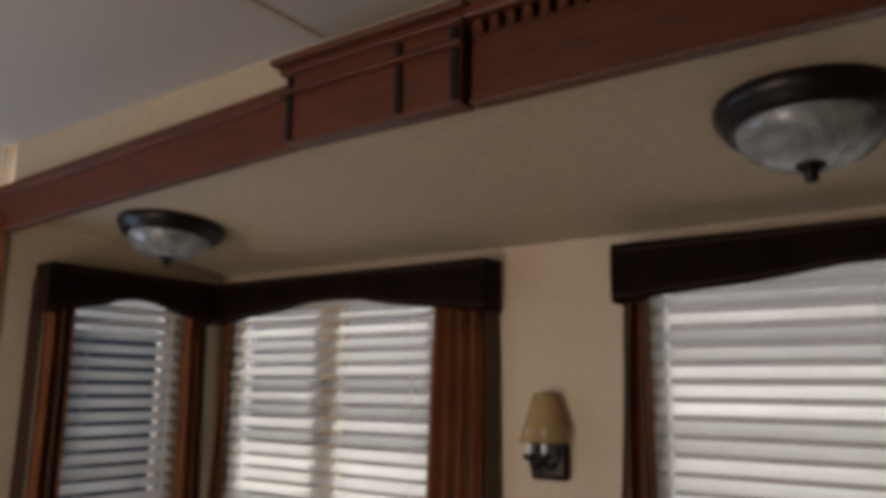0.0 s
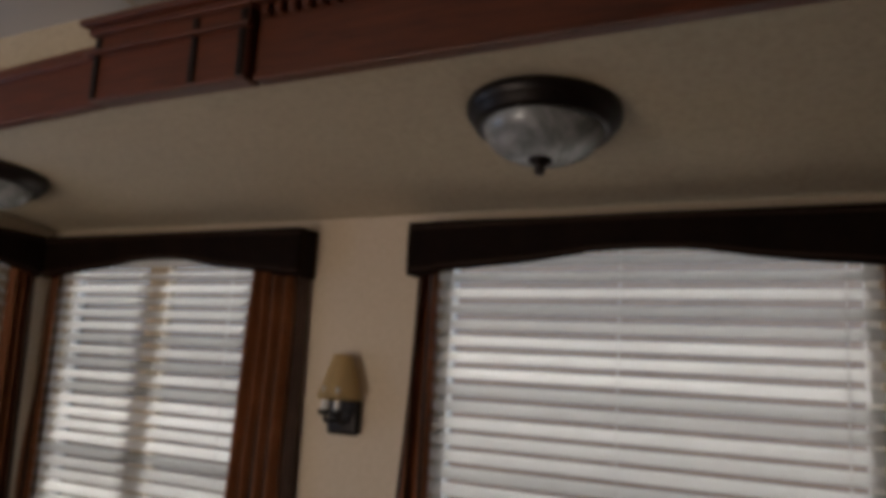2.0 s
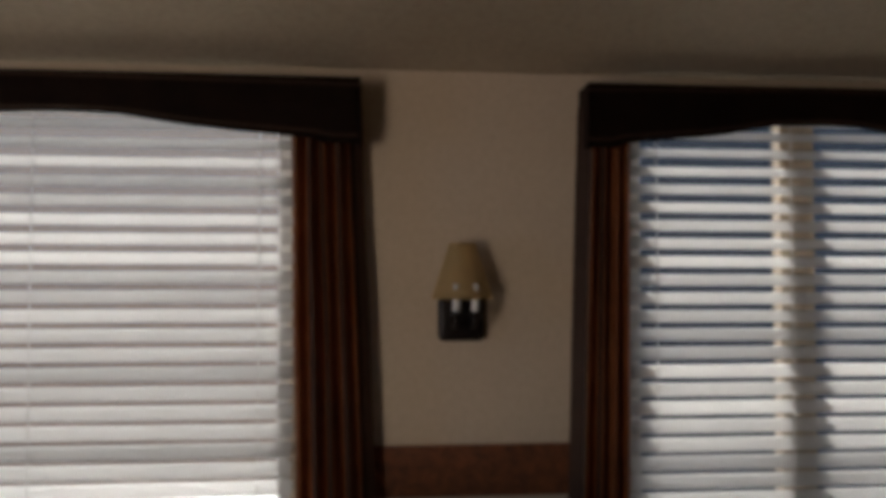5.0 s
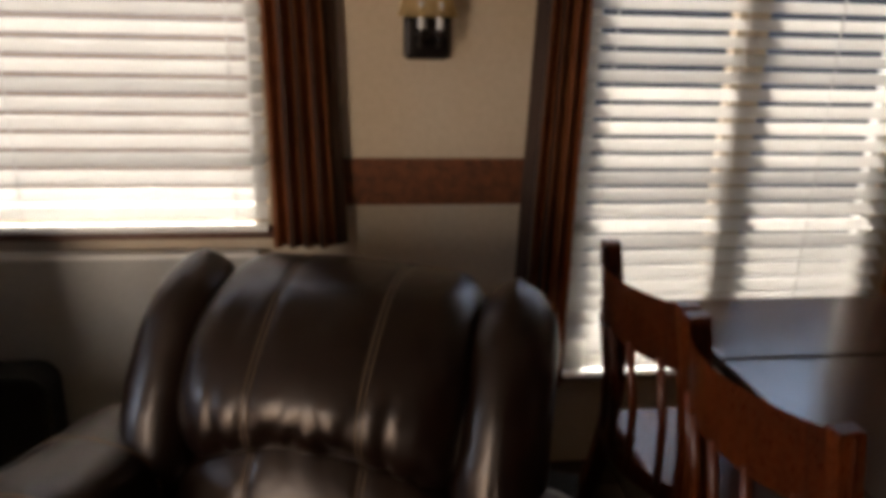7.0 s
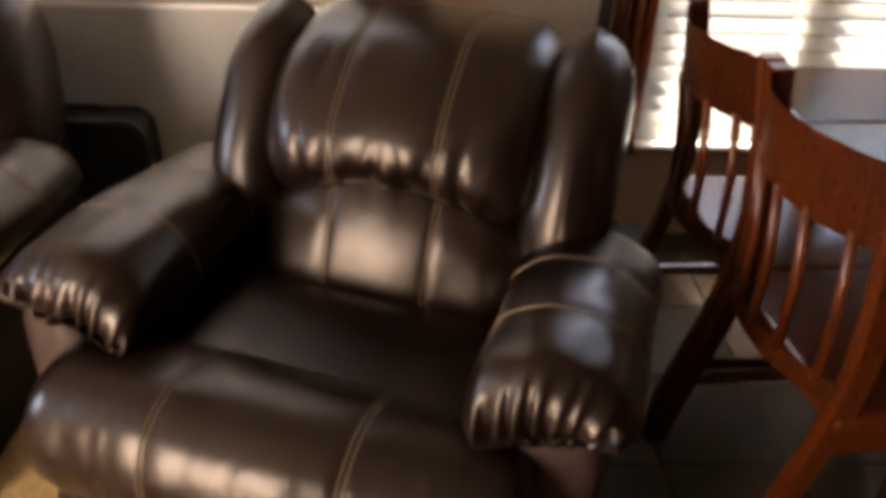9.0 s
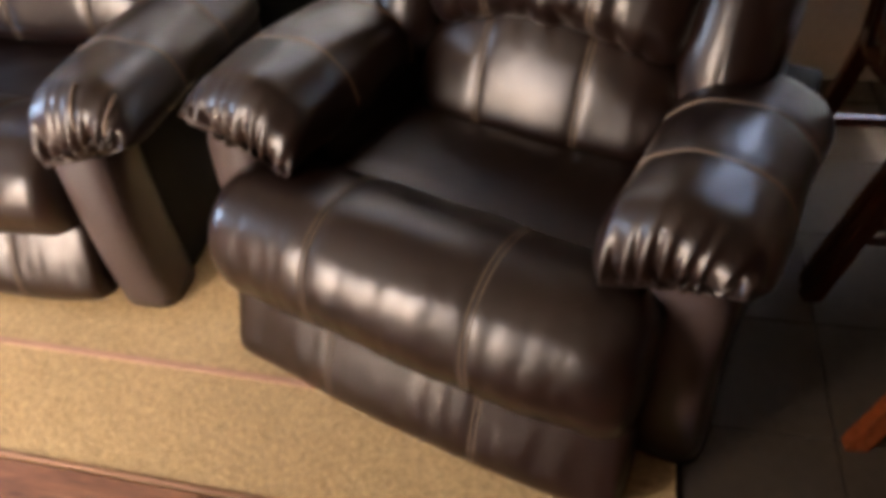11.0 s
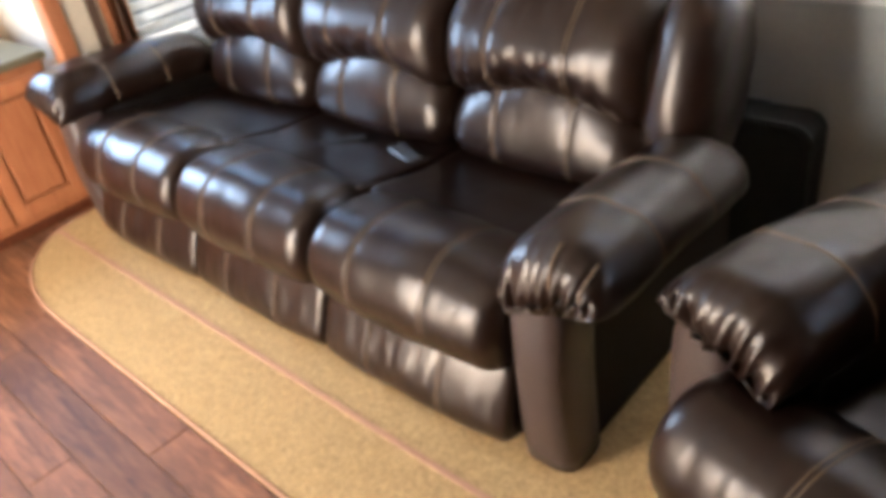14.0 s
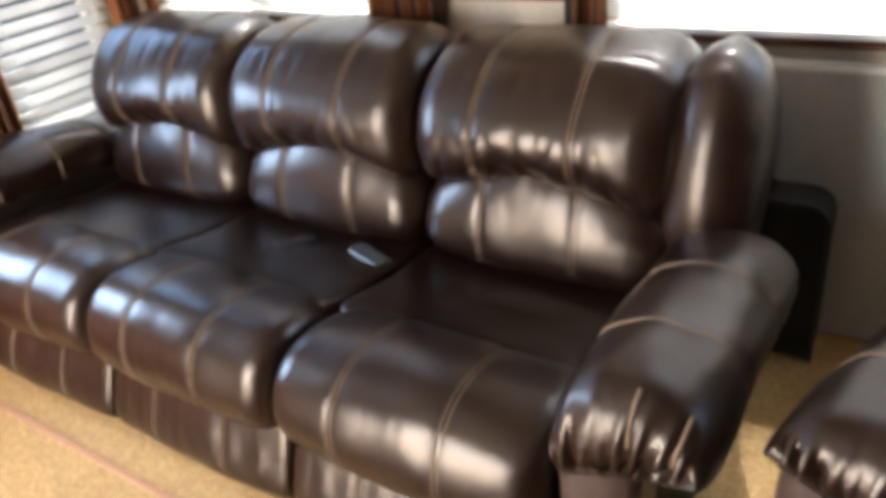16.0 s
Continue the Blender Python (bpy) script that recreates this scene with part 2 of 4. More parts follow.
def tube(points, radius, segments=10):
    """A round bar along points; radius may be a number or one per point."""
    pts = [Vector(p) for p in points]
    rad = radius if isinstance(radius, (list, tuple)) else [radius] * len(pts)
    bm, rings = bmesh.new(), []
    up = Vector((0.123, 0.31, 0.94)).normalized()
    for i, p in enumerate(pts):
        d = (pts[min(i + 1, len(pts) - 1)] - pts[max(i - 1, 0)]).normalized()
        a = d.cross(up).normalized()
        b = d.cross(a)
        rings.append([bm.verts.new(p + rad[i] * (math.cos(2 * math.pi * k / segments) * a + math.sin(2 * math.pi * k / segments) * b)) for k in range(segments)])
    for i in range(len(rings) - 1):
        for k in range(segments):
            n = (k + 1) % segments
            bm.faces.new((rings[i][k], rings[i][n], rings[i + 1][n], rings[i + 1][k]))
    bm.faces.new(rings[0])
    bm.faces.new(rings[-1])
    return bm


def thing(name, x, y, z, turn=0.0, label="", category="", group="", kind=""):
    ob = new(name)
    ob.matrix_basis = pose(x, y, z, 0, 0, turn)
    ob.empty_display_size = 0.1
    return tagged(ob, label, category, group, kind)


def structure(name, bm, material, label, category, smooth=False):
    return tagged(mesh_object(name, bm, material, smooth), label, category, kind="structure")


# ---------------------------------------------------------------- the shell
XL, XR = -1.56, 3.62          # side walls of the slide-out room
YF = -0.905                   # its open front
ZC = 2.03                     # its ceiling at the back wall
RX0, RX1, RY0, RZ = -2.2, 4.6, -3.35, 2.36   # the main room


def wall_with_openings(axis, at, thick, a0, a1, z0, z1, openings):
    """A wall slab in the plane axis = at, thickness outwards, with openings (a0, a1, z0, z1) through it."""
    bm = bmesh.new()
    def slab(p, q, r, s):
        lo, hi = min(at, at + thick), max(at, at + thick)
        if axis == "y":
            add_box(bm, p, lo, r, q, hi, s)
        else:
            add_box(bm, lo, p, r, hi, q, s)
    x = a0
    for (p, q, r, s) in sorted(openings):
        slab(x, p, z0, z1)
        slab(p, q, z0, r)
        slab(p, q, s, z1)
        x = q
    slab(x, a1, z0, z1)
    return bm


WIN = {1: (-1.42, -0.42, 0.84, 1.97), 2: (0.32, 1.52, 0.84, 1.97), 3: (2.42, 3.38, 0.36, 1.97)}
SIDE = (-0.66, -0.22, 0.46, 1.97)
structure("wall_back", wall_with_openings("y", 0.0, 0.06, XL - 0.06, XR + 0.06, 0, 2.1, list(WIN.values())), M_WALL,
          "cream textured wallpaper wall with three blind-covered windows", "wall")
structure("wall_side_left", wall_with_openings("x", XL, -0.06, YF, 0.0, 0, 2.16, [SIDE]), M_WALL,
          "narrow cream wallpaper side wall with one window", "wall")
structure("wall_side_right", wall_with_openings("x", XR, 0.06, YF, 0.0, 0, 2.16, []), M_WALL,
          "plain cream wallpaper side wall", "wall")


def slope_ceiling():
    """The slide-out ceiling: nearly flat, turned down a little towards the back wall."""
    prof = [(0.06, ZC - 0.035)] + [(YF * d, ZC - 0.030 + 0.102 * (1 - (1 - d) ** 1.5)) for d in np.linspace(0, 1, 14)]
    ring = prof + [(YF, ZC + 0.14), (0.06, ZC + 0.14)]
    bm = bmesh.new()
    ends = [[bm.verts.new((x, y, z)) for y, z in ring] for x in (XL - 0.06, XR + 0.06)]
    for i in range(len(ring)):
        j = (i + 1) % len(ring)
        bm.faces.new((ends[0][i], ends[0][j], ends[1][j], ends[1][i]))
    bm.faces.new(ends[0])
    bm.faces.new(ends[1])
    return bm


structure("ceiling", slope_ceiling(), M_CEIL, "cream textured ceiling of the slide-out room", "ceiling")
structure("ceiling_main", box(RX0, RY0, RZ, RX1, YF + 0.06, RZ + 0.06), M_MAINCEIL, "off-white flat main ceiling with a seam", "ceiling")
# unseen wall, kept dark so that little light bounces back
structure("wall_front", wall_with_openings("y", RY0, -0.08, RX0, RX1, 0, RZ, [(-1.05, 0.05, 0.06, 1.86)]), M_DIMWALL,
          "unseen front wall with a window, dark to cut bounce light", "wall")
structure("wall_end_left", wall_with_openings("x", RX0, -0.06, RY0, YF + 0.06, 0, RZ, [(-1.925, -1.175, 0.86, 1.75)]), M_WALL, "cream end wall of the main room", "wall")
# added closing wall, dark to dim the right side of the room
structure("wall_end_right", box(RX1, RY0, 0, RX1 + 0.06, YF, RZ), M_DIMWALL, "added end wall, dark to cut bounce light", "wall")
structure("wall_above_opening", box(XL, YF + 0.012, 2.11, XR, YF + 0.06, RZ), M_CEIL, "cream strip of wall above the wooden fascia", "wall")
structure("wall_return_left", box(RX0, YF, 0, XL - 0.06, YF + 0.06, RZ), M_WALL, "cream wall beside the slide-out opening", "wall")
structure("wall_return_right", box(XR + 0.06, YF, 0, RX1, YF + 0.06, RZ), M_WALL, "cream wall beside the slide-out opening", "wall")
structure("floor", box(RX0, RY0, -0.08, RX1, 0.06, -0.012), M_GAP, "dark subfloor under planks and carpet", "floor")
structure("ground", box(-200, -200, -0.9, 200, 200, -0.8), M_GROUND, "gravel ground outside the windows", "ground")
# a joint line in the main ceiling
structure("trim", box(-0.13, RY0, RZ - 0.004, -0.117, YF, RZ + 0.002), M_CEIL, "thin joint strip of the main ceiling", "trim")


def backdrop_wall(name, m, w, h, material=M_OUT, label="plain tan backdrop wall outside the windows"):
    ob = structure(name, box(-w / 2, 0, 0, w / 2, 0.2, h), material, label, "backdrop")
    ob.matrix_basis = m
    return ob


# added backdrops: the tall back one hides sky from reflections, the front is unseen
backdrop_wall("backdrop_back", pose(-2.25, 2.6, -0.8), 10.5, 5.2)
# added walls whose dark colour stands in for shaded outdoors
backdrop_wall("backdrop_shade", pose(8.0, 4.2, -0.8), 12, 4.2, M_SHADED, "backdrop wall outside, coloured dark blue-grey for shade")
backdrop_wall("backdrop_front", pose(0.0, -6.5, -0.8), 12, 2.4)
backdrop_wall("backdrop_side", pose(-4.6, 0.0, -0.8, 0, 0, 90), 9, 2.75, M_SHADED, "backdrop wall outside, coloured dark blue-grey for shade")


# ---------------------------------------------------------------- wooden fascia over the slide-out opening
def fascia():
    bm = box(XL - 0.05, YF - 0.022, 2.095, -0.19, YF + 0.01, 2.235, 0.004)
    add_box(bm, XL - 0.05, YF - 0.034, 2.215, -0.19, YF - 0.018, 2.25, 0.006)
    add_box(bm, XL - 0.05, YF - 0.028, 2.094, -0.19, YF - 0.02, 2.108, 0.003)
    bmesh.ops.rotate(bm, verts=bm.verts, cent=(-0.19, YF, 2.1), matrix=Matrix.Rotation(radians(-2.2), 3, "Y"))
    structure("trim_fascia_left", bm, M_CHERRY, "reddish cherry wood fascia board under the main ceiling", "trim")
    root = thing("cornice_block", 0.05, YF, 2.2, 0, "cherry wood cornice block with crown cap and dark flutes", "cornice")
    part("board", box(-0.24, -0.045, -0.105, 0.25, 0.01, 0.075, 0.004), M_CHERRY, root)
    bm = box(-0.25, -0.060, 0.060, 0.26, 0.005, 0.080, 0.004)
    add_box(bm, -0.265, -0.080, 0.080, 0.275, 0.005, 0.098, 0.006)
    add_box(bm, -0.255, -0.066, 0.010, 0.262, -0.04, 0.020, 0.003)
    part("crown", bm, M_CHERRY, root, "stepped crown moulding")
    for x in (-0.225, 0.095, 0.235):
        part("flute", box(x - 0.008, -0.052, -0.10, x + 0.010, -0.044, 0.056, 0.003), M_BRONZE, root, "dark upright groove strip")
    bm = box(0.31, YF - 0.024, 2.095, XR + 0.05, YF + 0.01, 2.275, 0.004)
    add_box(bm, 0.31, YF - 0.060, 2.262, XR + 0.05, YF, 2.30, 0.006)
    add_box(bm, 0.31, YF - 0.030, 2.094, XR + 0.05, YF - 0.02, 2.108, 0.003)
    right = structure("trim_fascia_right", bm, M_CHERRY, "reddish cherry wood fascia board with a dentil row", "trim")
    proto = box(-0.009, -0.011, -0.012, 0.009, 0.011, 0.012, 0.002, 1)
    me = mesh_object("dentil", proto, M_CHERRY).data
    bpy.data.objects.remove(bpy.data.objects["dentil"])
    x = 0.34
    while x < 2.2:
        d = new("dentil", me)
        d.parent = right
        d.location = (x, YF - 0.036, 2.247)
        x += 0.036


fascia()
structure("trim_post", box(XL - 0.075, YF - 0.062, 0, XL + 0.012, YF + 0.008, 2.1, 0.008), M_CHERRY_V, "upright cherry wood post at the slide-out corner", "trim")
structure("trim_post_right", box(XR - 0.02, YF - 0.062, 0, XR + 0.075, YF + 0.008, 2.1, 0.008), M_CHERRY_V, "upright cherry wood post at the slide-out corner", "trim")


# ---------------------------------------------------------------- windows and blinds
def window_unit(name, width, z0, z1, m, mullion, label):
    """A framed window in its opening; local x across, y outwards."""
    root = new(name)
    root.matrix_basis = m
    tagged(root, label, "window", kind="structure")
    f = 0.035
    bm = box(-width / 2, 0.012, z0, -width / 2 + f, 0.055, z1, 0.003)
    add_box(bm, width / 2 - f, 0.012, z0, width / 2, 0.055, z1, 0.003)
    add_box(bm, -width / 2 + f, 0.012, z0, width / 2 - f, 0.055, z0 + f, 0.003)
    add_box(bm, -width / 2 + f, 0.012, z1 - 0.014, width / 2 - f, 0.055, z1, 0.003)
    part("window_frame", bm, M_PVC, root)
    if mullion:
        part("mullion", box(-0.05, 0.008, z0 + f, 0.05, 0.056, z1 - 0.014, 0.004), M_MULLION, root, "broad tan centre post")
    halves = ((-width / 2 + f, -0.05), (0.05, width / 2 - f)) if mullion else ((-width / 2 + f, width / 2 - f),)
    for a, b in halves:
        pane = part("pane", box(a, 0.030, z0 + f, b, 0.034, z1 - 0.014), M_GLASS, root)
        pane.visible_shadow = False
    part("window_sill", box(-width / 2 - 0.04, -0.045, z0 - 0.045, width / 2 + 0.04, 0.010, z0 - 0.022, 0.005), M_CHERRY, root, "narrow wooden sill ledge")
    return root


SLAT_MESH = {}


def slat_mesh(width):
    key = round(width, 3)
    if key not in SLAT_MESH:
        tilt = radians(37)
        def at(u, v):
            s = (v - 0.5) * 0.050
            crown = 0.0035 * (1 - (2 * v - 1) ** 2)
            return ((u - 0.5) * width, s * math.cos(tilt) - crown * math.sin(tilt) * -1, s * math.sin(tilt) + crown * math.cos(tilt))
        bm = surface(at, 1, 5)
        bmesh.ops.solidify(bm, geom=list(bm.faces), thickness=0.0022)
        ob = mesh_object("slat", bm, M_SLAT, True)
        SLAT_MESH[key] = ob.data
        bpy.data.objects.remove(ob)
    return SLAT_MESH[key]


def blind(width, z0, z1, m, cords, label):
    """A horizontal blind hanging in front of a window."""
    root = new("window_blind")
    root.matrix_basis = m
    tagged(root, label, "blind", "window blinds")
    part("headrail", box(-width / 2, -0.060, z1 - 0.035, width / 2, -0.010, z1 + 0.012, 0.004), M_PVC, root)
    part("bottom_rail", box(-width / 2, -0.055, z0 - 0.008, width / 2, -0.012, z0 + 0.010, 0.005), M_PVC, root)
    me, z, rng = slat_mesh(width), z0 + 0.045, random.Random(int(width * 1000))
    while z < z1 - 0.045:
        s = new("slat", me)
        s.parent = root
        s.matrix_basis = pose(rng.uniform(-0.0015, 0.0015), -0.028, z, rng.uniform(-0.5, 0.5), rng.uniform(-0.08, 0.08), 0)
        z += 0.0485
    for x in cords:
        bm = tube([(x, -0.060 + 0.002 * math.sin(k), z0 + (z1 - z0) * k / 8) for k in range(9)], 0.0018, 6)
        part("cord", bm, M_PVC, root)
    return root


def centre(a, b):
    return (a + b) / 2


for k, lab in ((1, "white framed window with a broad centre post"), (2, "wide white framed single window"), (3, "tall white framed window with a centre post")):
    a, b, c, d = WIN[k]
    window_unit(f"window_{k}", b - a, c, d, pose(centre(a, b), 0, 0), k != 2, lab)
window_unit("window_4", SIDE[1] - SIDE[0], SIDE[2], SIDE[3], pose(XL, centre(SIDE[0], SIDE[1]), 0, 0, 0, 90), False, "narrow white framed side window")

blind(1.035, 0.835, 1.90, pose(-0.925, 0, 0), (-0.44, 0.44), "white slatted blind, lowered and half open, behind a valance")
blind(1.225, 0.825, 1.90, pose(0.917, 0, 0), (-0.53, -0.02, 0.53), "wide white slatted blind, lowered and half open")
blind(1.00, 0.335, 1.90, pose(2.905, 0, 0), (-0.43, -0.06, 0.22), "tall white slatted blind beside the dining table")
blind(0.47, 0.42, 1.90, pose(XL, -0.44, 0, 0, 0, 90), (-0.17, 0.17), "narrow white slatted blind on the side wall")


# ---------------------------------------------------------------- valances and curtains
def valance(width, m, label, ends=(True, True)):
    """A cloth-covered cornice box with an arched lower edge."""
    root = new("window_valance")
    root.matrix_basis = m
    tagged(root, label, "valance", "window valances")
    top, low, rise, deep = 1.955, 1.788, 0.062, 0.10
    def edge(u):
        s = abs(2 * u - 1)
        if s > 0.86:
            return low
        c = 0.5 + 0.5 * math.cos(math.pi * s / 0.86)
        return low + 0.010 + (rise - 0.010) * min(1.0, c * 1.15) + 0.004 * math.cos(9 * s)
    def front(u, v):
        z = edge(u) + (top - edge(u)) * v
        puff = 0.006 * math.sin(math.pi * v) + 0.0035 * noise.noise(Vector((u * 6, v * 14, width)))
        return ((u - 0.5) * width, -deep - puff, z)
    bm = surface(front, 48, 10)
    bmesh.ops.solidify(bm, geom=list(bm.faces), thickness=-0.018)
    part("front_board", bm, M_BROWNCLOTH, root, smooth=True)
    for s, have in zip((-1, 1), ends):
        if have:
            x = s * width / 2
            part("side_return", box(min(x, x - s * 0.016), -deep, low, max(x, x - s * 0.016), -0.003, top, 0.004), M_BROWNCLOTH, root)
    part("top_board", box(-width / 2 + 0.017, -deep + 0.004, top - 0.016, width / 2 - 0.017, -0.003, top - 0.002, 0.003), M_BROWNCLOTH, root)
    for v in (0.12, 0.88):
        pts = [Vector(front(i / 40, v)) + Vector((0, -0.003, 0)) for i in range(41)]
        part("piping", tube(pts, 0.003, 6), M_CURTAIN_DARK, root)
    return root


valance(1.29, pose(-0.815, 0, 0), "dark brown cloth valance with an arched lower edge", (False, True))
valance(1.455, pose(0.972, 0, 0), "wide dark brown cloth valance with an arched lower edge")
valance(1.23, pose(2.895, 0, 0), "dark brown cloth valance over the dining window")
valance(0.685, pose(XL, -0.447, 0, 0, 0, 90), "short dark brown cloth valance on the side wall", (True, False))


def curtain(x0t, x1t, x0b, x1b, z0, m, label, folds=4, seed=1, dark=False):
    """A narrow pleated drape; x runs across, its width may change from top to bottom."""
    root = new("curtain")
    root.matrix_basis = m
    tagged(root, label, "curtain", "window curtains")
    z1 = 1.90
    def at(u, v):
        a, b = x0b + (x0t - x0b) * v, x1b + (x1t - x1b) * v
        w = noise.noise(Vector((u * 3, v * 2.2, seed)))
        y = -0.068 + 0.016 * math.sin(2 * math.pi * folds * u + 0.8 * w + seed) + 0.010 * w - 0.01 * (1 - v)
        return (a + (b - a) * u + 0.006 * w, y, z0 + (z1 - z0) * v)
    bm = surface(at, folds * 10, 26)
    bmesh.ops.solidify(bm, geom=list(bm.faces), thickness=0.003)
    part("drape", bm, M_CURTAIN, root, smooth=True)
    for u in (0.30, 0.52, 0.78):
        def band(s, v):
            p = Vector(at(u + (s - 0.5) * 0.07, v))
            return p + Vector((0, -0.0045, 0))
        part("stripe", surface(band, 2, 26), M_CURTAIN_DARK, root, "dark woven stripe", True)
    def lining(s, v):
        p = Vector(at(1.0 if dark else 0.0, v))
        return p + Vector(((s if dark else -s) * 0.035, 0.012 + 0.02 * s, 0))
    part("lining", surface(lining, 3, 20), M_CURTAIN_DARK, root, "dark lining edge", True)
    return root


LAB = "rust brown pleated curtain with dark stripes"
curtain(-0.395, -0.215, -0.43, -0.20, 0.80, pose(0, 0, 0), LAB, 4, 1, True)
curtain(0.285, 0.335, 0.245, 0.345, 0.78, pose(0, 0, 0), LAB, 2, 2)
curtain(1.525, 1.665, 1.545, 1.715, 0.78, pose(0, 0, 0), LAB, 4, 3, True)
curtain(2.300, 2.395, 2.255, 2.385, 0.32, pose(0, 0, 0), LAB, 3, 4)
curtain(3.390, 3.49, 3.400, 3.52, 0.32, pose(0, 0, 0), LAB, 3, 5, True)
curtain(-1.44, -1.40, -1.45, -1.39, 0.80, pose(0, 0, 0), LAB, 2, 6)
curtain(-0.33, -0.225, -0.35, -0.235, 0.42, pose(XL, -0.44, 0, 0, 0, 90), "rust brown pleated curtain on the side wall", 3, 7)
curtain(0.225, 0.33, 0.235, 0.36, 0.42, pose(XL, -0.44, 0, 0, 0, 90), "rust brown pleated curtain in the room corner", 3, 8, True)

# patterned border strip on the walls
for a, b in ((-0.235, 0.245), (1.735, 2.27)):
    bm = box(a, -0.006, 0.880, b, -0.001, 1.015, 0.001)
    structure("trim_border", bm, M_BORDER, "mottled dark brown wallpaper border strip", "trim")
bm = box(XL + 0.001, YF + 0.01, 0.880, XL + 0.006, -0.81, 1.015, 0.001)
structure("trim_border_side", bm, M_BORDER, "mottled dark brown wallpaper border strip", "trim")


# ---------------------------------------------------------------- lamps
def ceiling_lamp(m):
    root = new("ceiling_lamp")
    root.matrix_basis = m
    tagged(root, "unlit bronze ceiling lamp with alabaster glass bowl", "lamp", "ceiling lamps")
    part("base_ring", lathe([(0.0, 0.0), (0.150, 0.0), (0.166, -0.008), (0.172, -0.022), (0.170, -0.036), (0.162, -0.046), (0.156, -0.050), (0.152, -0.062), (0.140, -0.068), (0.128, -0.064), (0.12, -0.03)], 56), M_BRONZE, root, "dark bronze ring", True)
    bowl = [(0.132, -0.056)] + [(0.132 * math.cos(a) ** 0.85, -0.056 - 0.077 * math.sin(a)) for a in np.linspace(0.08, 1.50, 14)]
    part("bowl", lathe(bowl, 56), M_ALABASTER, root, "swirled alabaster glass bowl", True)
    part("finial", lathe([(0.0, -0.126), (0.026, -0.128), (0.028, -0.134), (0.022, -0.140), (0.012, -0.146), (0.013, -0.156), (0.011, -0.164), (0.0, -0.166)], 24), M_BRONZE, root, "dark bronze finial", True)
    return root


lamp = ceiling_lamp(pose(0.857, -0.602, 2.094, -6, 0, 0))
copy_thing(lamp, pose(-1.10, -0.585, 2.093, -6, 0, 0))


def wall_sconce(m):
    root = new("wall_sconce")
    root.matrix_basis = m
    tagged(root, "bronze wall sconce with candle tubes and cream shade", "sconce", "wall sconces")
    part("backplate", box(-0.062, -0.028, 0.0, 0.062, -0.001, 0.118, 0.016, 4), M_BRONZE, root, "dark rounded back plate", True)
    for x in (-0.022, 0.026):
        part("arm", tube([(x, -0.022, 0.055), (x, -0.055, 0.040), (x, -0.085, 0.044), (x, -0.096, 0.068)], 0.006, 8), M_BRONZE, root, smooth=True)
        part("cup", lathe([(0.0, 0.062), (0.016, 0.064), (0.020, 0.074), (0.018, 0.080), (0.0, 0.081)], 18), M_BRONZE, root, smooth=True).location = (x, -0.096, 0)
        part("candle_tube", lathe([(0.0, 0.078), (0.0095, 0.079), (0.0095, 0.150), (0.0, 0.151)], 16), M_PVC, root, "white candle tube", True).location = (x, -0.096, 0)
    def shade(u, v):
        a = math.pi * (1.0 + u)
        r = 0.080 - 0.046 * v
        return (r * math.cos(a), -0.040 + r * 0.95 * math.sin(a), 0.112 + 0.142 * v)
    bm = surface(shade, 36, 8)
    bmesh.ops.solidify(bm, geom=list(bm.faces), thickness=0.002)
    part("shade", bm, M_SHADE, root, "cream cloth half shade", True)
    return root


sconce = wall_sconce(pose(0.0, 0, 1.284))
copy_thing(sconce, pose(1.963, 0, 1.287))


# ---------------------------------------------------------------- leather seating
def spline(points, n, closed=True):
    """Points along a smooth closed (or open) curve through the given ones."""
    pts = [Vector(p) for p in points]
    m, out = len(pts), []
    spans = m if closed else m - 1
    for k in range(n if closed else n + 1):
        s = k * spans / n
        i, f = int(s), s - int(s)
        if not closed and i >= spans:
            i, f = spans - 1, 1.0
        p = [pts[(i + j) % m] if closed else pts[min(max(i + j, 0), m - 1)] for j in (-1, 0, 1, 2)]
        out.append(0.5 * ((2 * p[1]) + (p[2] - p[0]) * f + (2 * p[0] - 5 * p[1] + 4 * p[2] - p[3]) * f * f + (3 * p[1] - p[0] - 3 * p[2] + p[3]) * f ** 3))
    return out


